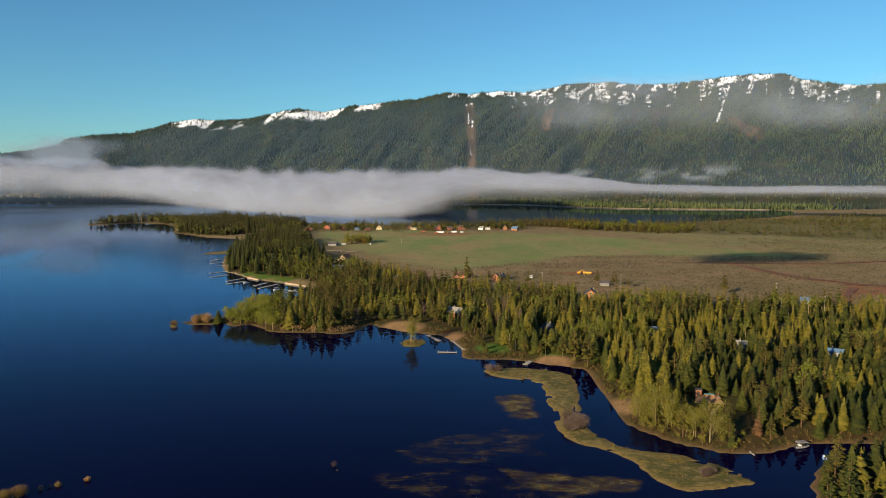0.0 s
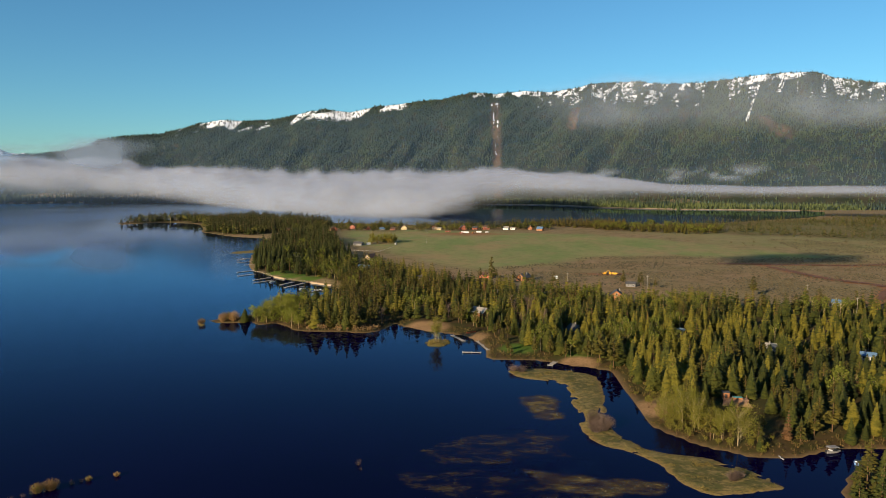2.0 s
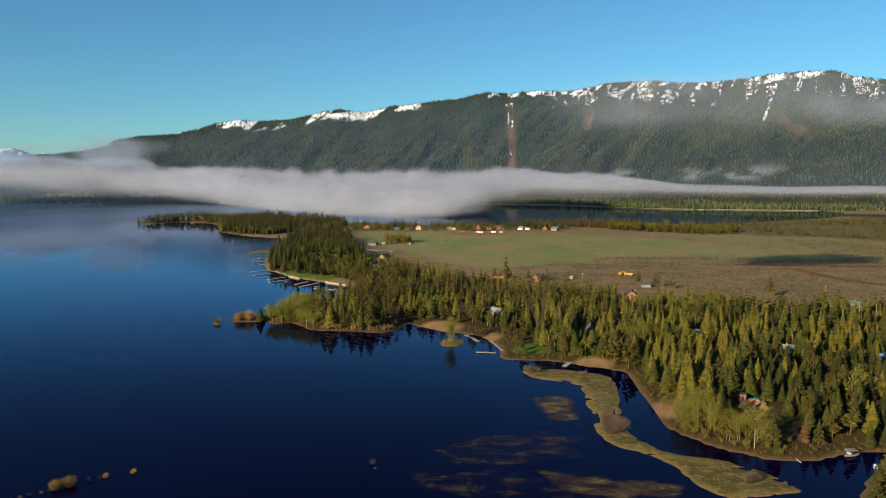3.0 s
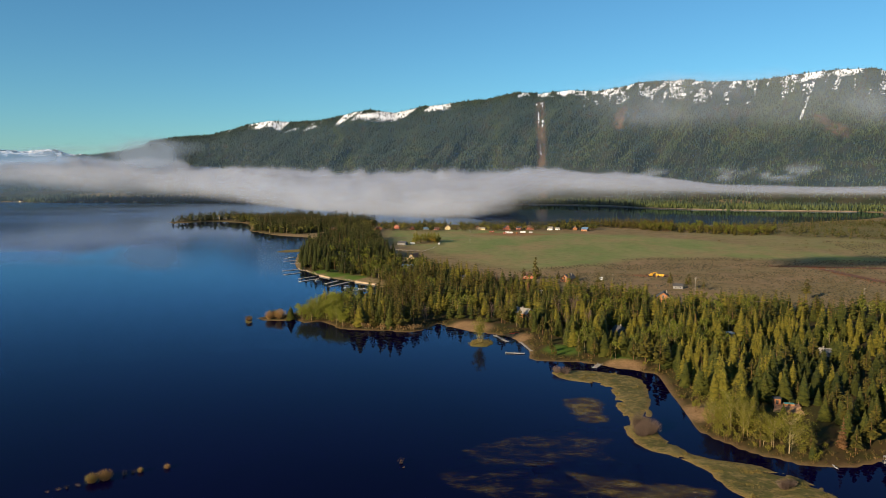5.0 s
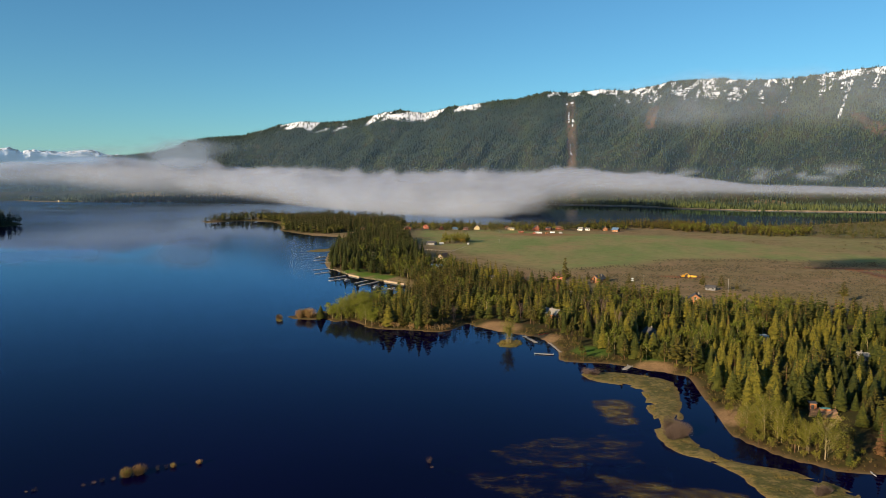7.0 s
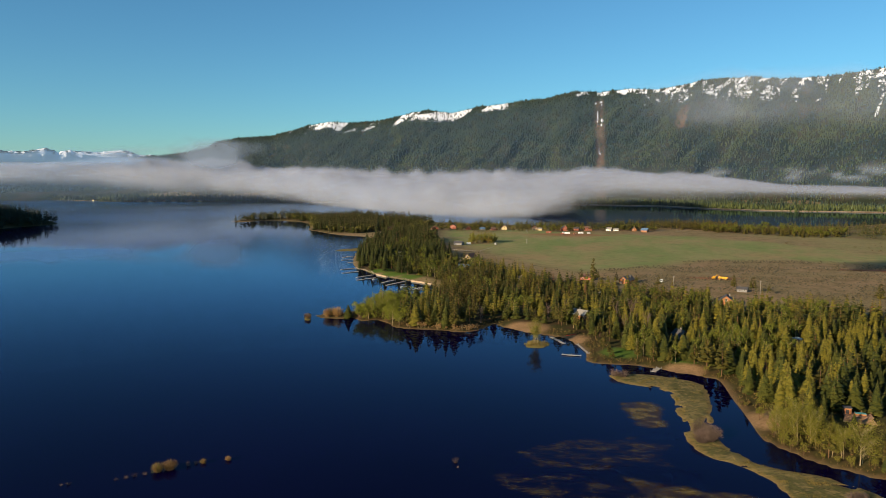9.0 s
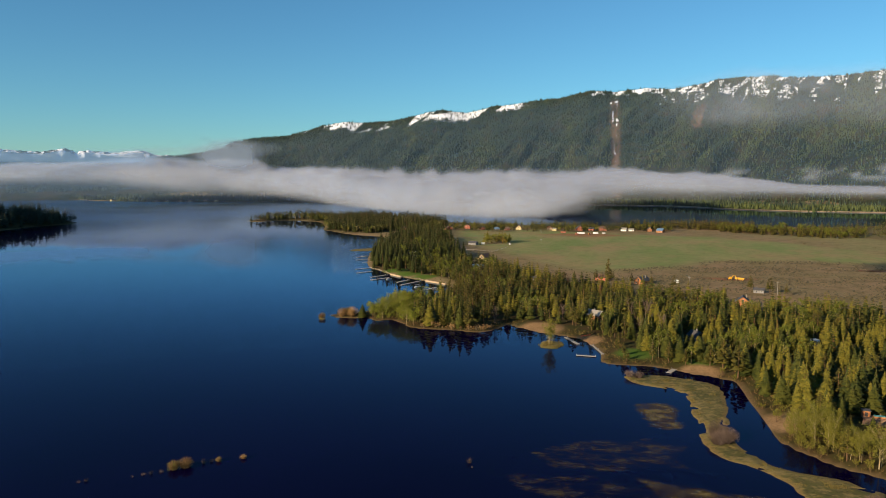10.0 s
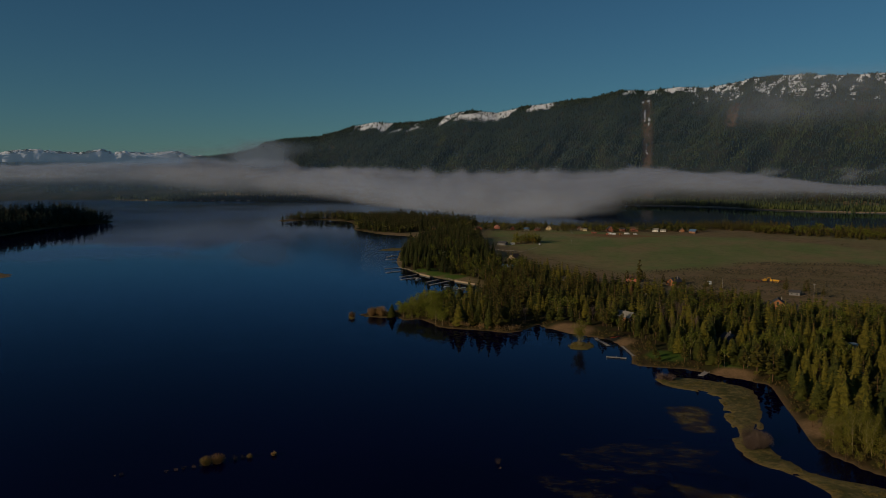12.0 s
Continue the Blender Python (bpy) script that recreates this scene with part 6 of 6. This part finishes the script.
def trailer(x, y, turn, length, label, wall=None, height=2.6):
    """A box trailer or camper with wheels, a door and side windows."""
    base = new("trailer")
    base.matrix_basis = pose(x, y, ground_at(x, y), 0, 0, turn)
    body = part("body", box(-length / 2, length / 2, -1.25, 1.25, 0.55, 0.55 + height, bevel=0.18), wall or WHITE, base)
    part("door", box(length * 0.12, length * 0.12 + 0.75, -1.29, -1.24, 0.7, 2.5), CANVAS, body)
    for px in (-length * 0.32, -length * 0.1, length * 0.34):
        part("window", box(px - 0.45, px + 0.45, -1.28, -1.24, 1.7, 2.4), GLASS, body)
    for side in (-1.05, 1.05):
        for px in (-0.45, 0.45):
            part("wheel", prism([(px + 0.36 * math.cos(a), 0.36 + 0.36 * math.sin(a)) for a in np.linspace(0, 2 * math.pi, 12, endpoint=False)], side - 0.12, side + 0.12), BLACK, base)
    part("drawbar", prism([(length / 2, 0.5), (length / 2 + 1.3, 0.45), (length / 2 + 1.3, 0.55), (length / 2, 0.62)], -0.1, 0.1), STEEL, base)
    return tagged(base, label, "trailer", "trailers and vehicles by the village")


for tx, ty, turn, length, what, paint in ((-12, 1243, 10, 5, "red and white trailer parked on bare soil", RED_WALL), (-3, 1256, 5, 9, "white camper trailer on the building site", None), (-8, 1262, 20, 7, "white box trailer beside a camper", None),
                                          (20, 1268, 4, 9, "long white trailer on the building site", None), (-36, 1272, 12, 9, "low red shed trailer at the meadow", RED_WALL), (34, 1262, -10, 6, "small pale trailer among building material", CANVAS),
                                          (10, 1250, 30, 5, "orange machine trailer on bare soil", LOG), (-146, 1030, 30, 6, "white vehicle trailer beside the farmhouse", None), (-106, 1030, 80, 4, "small pale trailer beside golden trees", CANVAS),
                                          (86, 684, 20, 3, "small white trailer at the edge of the sage", None)):
    trailer(tx, ty, turn, length, what, paint)


def field_fence(line, label):
    """A post and rail fence across open ground."""
    base = new("fence")
    for (ax, ay), (bx, by) in zip(line, line[1:]):
        n = max(2, int(math.hypot(bx - ax, by - ay) / 6))
        for k in range(n):
            x, y = ax + (bx - ax) * k / n, ay + (by - ay) * k / n
            g = ground_at(x, y)
            part("post", box(x - 0.12, x + 0.12, y - 0.12, y + 0.12, g - 0.3, g + 1.4), PLANK, base)
        dx, dy = (bx - ax), (by - ay)
        l = math.hypot(dx, dy)
        for z in (0.7, 1.2):
            bm = rod([(0, 0, 0), (0, 0, l)], 0.07, 6)
            bm.transform(pose((ax), ay, ground_at((ax + bx) / 2, (ay + by) / 2) + z) @ Vector((dx, dy, 0)).to_track_quat("Z", "Y").to_matrix().to_4x4())
            part("rail", bm, PLANK, base)
    tagged(base, label, "fence", "fences of the meadow")


field_fence([(-80, 1330), (-76, 1290), (-72, 1255)], "weathered post and rail fence down the meadow")
field_fence([(-165, 950), (-118, 930), (-106, 1000)], "weathered post and rail fence round the farmyard")


def dump_truck(x, y, turn):
    base = new("dump_truck")
    base.matrix_basis = pose(x, y, ground_at(x, y), 0, 0, turn)
    part("chassis", box(-4, 3.6, -0.6, 0.6, 0.8, 1.2), BLACK, base)
    part("bed", prism([(-4.2, 1.25), (0.8, 1.25), (1.3, 3.0), (-4.6, 2.7)], -1.4, 1.4), YELLOW, base)
    cab = part("cab", box(1.5, 3.7, -1.2, 1.2, 1.2, 3.1, bevel=0.12), YELLOW, base)
    part("pane", box(3.65, 3.73, -1.0, 1.0, 2.1, 2.9), GLASS, cab)
    for px in (-3, -1.4, 2.6):
        for side in (-1.25, 1.25):
            wheel = part("wheel", prism([(px + 0.75 * math.cos(a), 0.75 + 0.75 * math.sin(a)) for a in np.linspace(0, 2 * math.pi, 14, endpoint=False)], side - 0.28, side + 0.28), BLACK, base)
            part("rim", prism([(px + 0.35 * math.cos(a), 0.75 + 0.35 * math.sin(a)) for a in np.linspace(0, 2 * math.pi, 10, endpoint=False)], side - 0.3, side + 0.3), YELLOW, wheel)
    return tagged(base, "yellow dump truck beside the excavator", "truck")


dump_truck(147, 714, 170)


def pole(x, y, h, label, arm=True, mat=PLANK):
    base = new("utility_pole")
    base.matrix_basis = pose(x, y, ground_at(x, y) - 0.3, 0, 0, 20)
    part("shaft", rod([(0, 0, 0), (0, 0, h)], 0.12), mat, base)
    if arm:
        part("crossarm", box(-1.1, 1.1, -0.07, 0.07, h - 0.9, h - 0.72), mat, base)
        for px in (-0.95, 0, 0.95):
            part("insulator", rod([(px, 0, h - 0.72), (px, 0, h - 0.45)], 0.06), WHITE, base)
    return tagged(base, label, "pole", "utility poles")


for x, y, h in ((95, 668, 9), (277, 505, 14), (283, 592, 10), (24, 560, 10), (160, 628, 12), (-62, 1050, 8)):
    pole(x, y, h, "tall pale wooden utility pole at the meadow", True, PLANK)


def rocks():
    """A row of boulders that shores up the marina's bank."""
    r = random.Random(5)
    line = [(-236, 752), (-220, 735), (-200, 706), (-180, 686), (-154, 668), (-126, 648)]
    proto = []
    for k in range(4):
        bm = bmesh.new()
        bmesh.ops.create_icosphere(bm, subdivisions=2, radius=1)
        for v in bm.verts:
            v.co *= 0.75 + 0.45 * noise.noise(v.co * 1.3 + Vector((k * 7, 0, 0)))
            v.co.z *= 0.65
        me = bpy.data.meshes.new("boulder")
        bm.to_mesh(me)
        bm.free()
        me.materials.append(ROCK)
        proto.append(me)
    for (ax, ay), (bx, by) in zip(line, line[1:]):
        for k in range(14):
            t = (k + r.random()) / 14
            x, y = ax + (bx - ax) * t + r.uniform(0, 2.5), ay + (by - ay) * t + r.uniform(0, 2.5)
            ob = new("boulder", proto[r.randrange(4)])
            s = r.uniform(0.5, 1.3)
            ob.matrix_basis = pose(x, y, max(ground_at(x, y), 0) + 0.1, 0, 0, r.uniform(0, 360))
            ob.scale = (s, s, s)
            tagged(ob, "tan boulder on the marina's bank", "boulder", "boulders of the marina's bank")


rocks()


def sea_wall(x0, y0, x1, y1):
    """A pale timber wall that holds the bank behind the docks."""
    base = new("sea_wall")
    length, turn = math.hypot(x1 - x0, y1 - y0), math.degrees(math.atan2(y1 - y0, x1 - x0))
    base.matrix_basis = pose(x0, y0, 0, 0, 0, turn)
    n = int(length / 1.2)
    first = part("board", box(0.02, length / n - 0.02, -0.12, 0.12, -0.6, 1.25), TAN_WALL, base)
    for k in range(1, n):
        b = new("board", first.data)
        b.parent = base
        b.location = (k * length / n, 0, 0)
    part("cap", box(-0.1, length + 0.1, -0.25, 0.25, 1.25, 1.4), TAN_WALL, base)
    tagged(base, "pale timber sea wall along the marina bank", "wall", "sea walls of the marina")


sea_wall(-150, 661.5, -127, 645)
sea_wall(-196, 700, -181, 685)


def dirt_track(line, wide):
    """A worn earth track laid along the open ground."""
    line = rounded(line, 3, False)
    way = np.gradient(line, axis=0)
    way /= np.linalg.norm(way, axis=1)[:, None]
    side = np.stack([-way[:, 1], way[:, 0]], -1)
    swell = wide / 2 * (0.75 + 0.6 * fbm(line[:, 0] / 14, line[:, 1] / 14, 2, 401))[:, None]
    out = np.stack([line - side * swell, line, line + side * swell], 1).reshape(-1, 2)
    z = land_height(out[:, 0], out[:, 1])[0] + 0.55
    me = mesh_of("dirt_track", np.column_stack([out, z]), grid_faces(len(line), 3), [RED_EARTH], soft=True)
    tagged(new("dirt_track", me), "reddish earth track across the open land", "track", kind="structure")


RED_EARTH = plain("red_earth", (0.15, 0.06, 0.032), (0.10, 0.045, 0.026), 0.12, 0.95)
dirt_track([(331, 812), (338, 760), (347, 700), (361, 672), (377, 659), (374, 645), (403, 635), (520, 610)], 9)
dirt_track([(382, 642), (350, 600), (317, 552)], 6)
dirt_track([(250, 815), (331, 810), (430, 799), (494, 821), (640, 850)], 7)
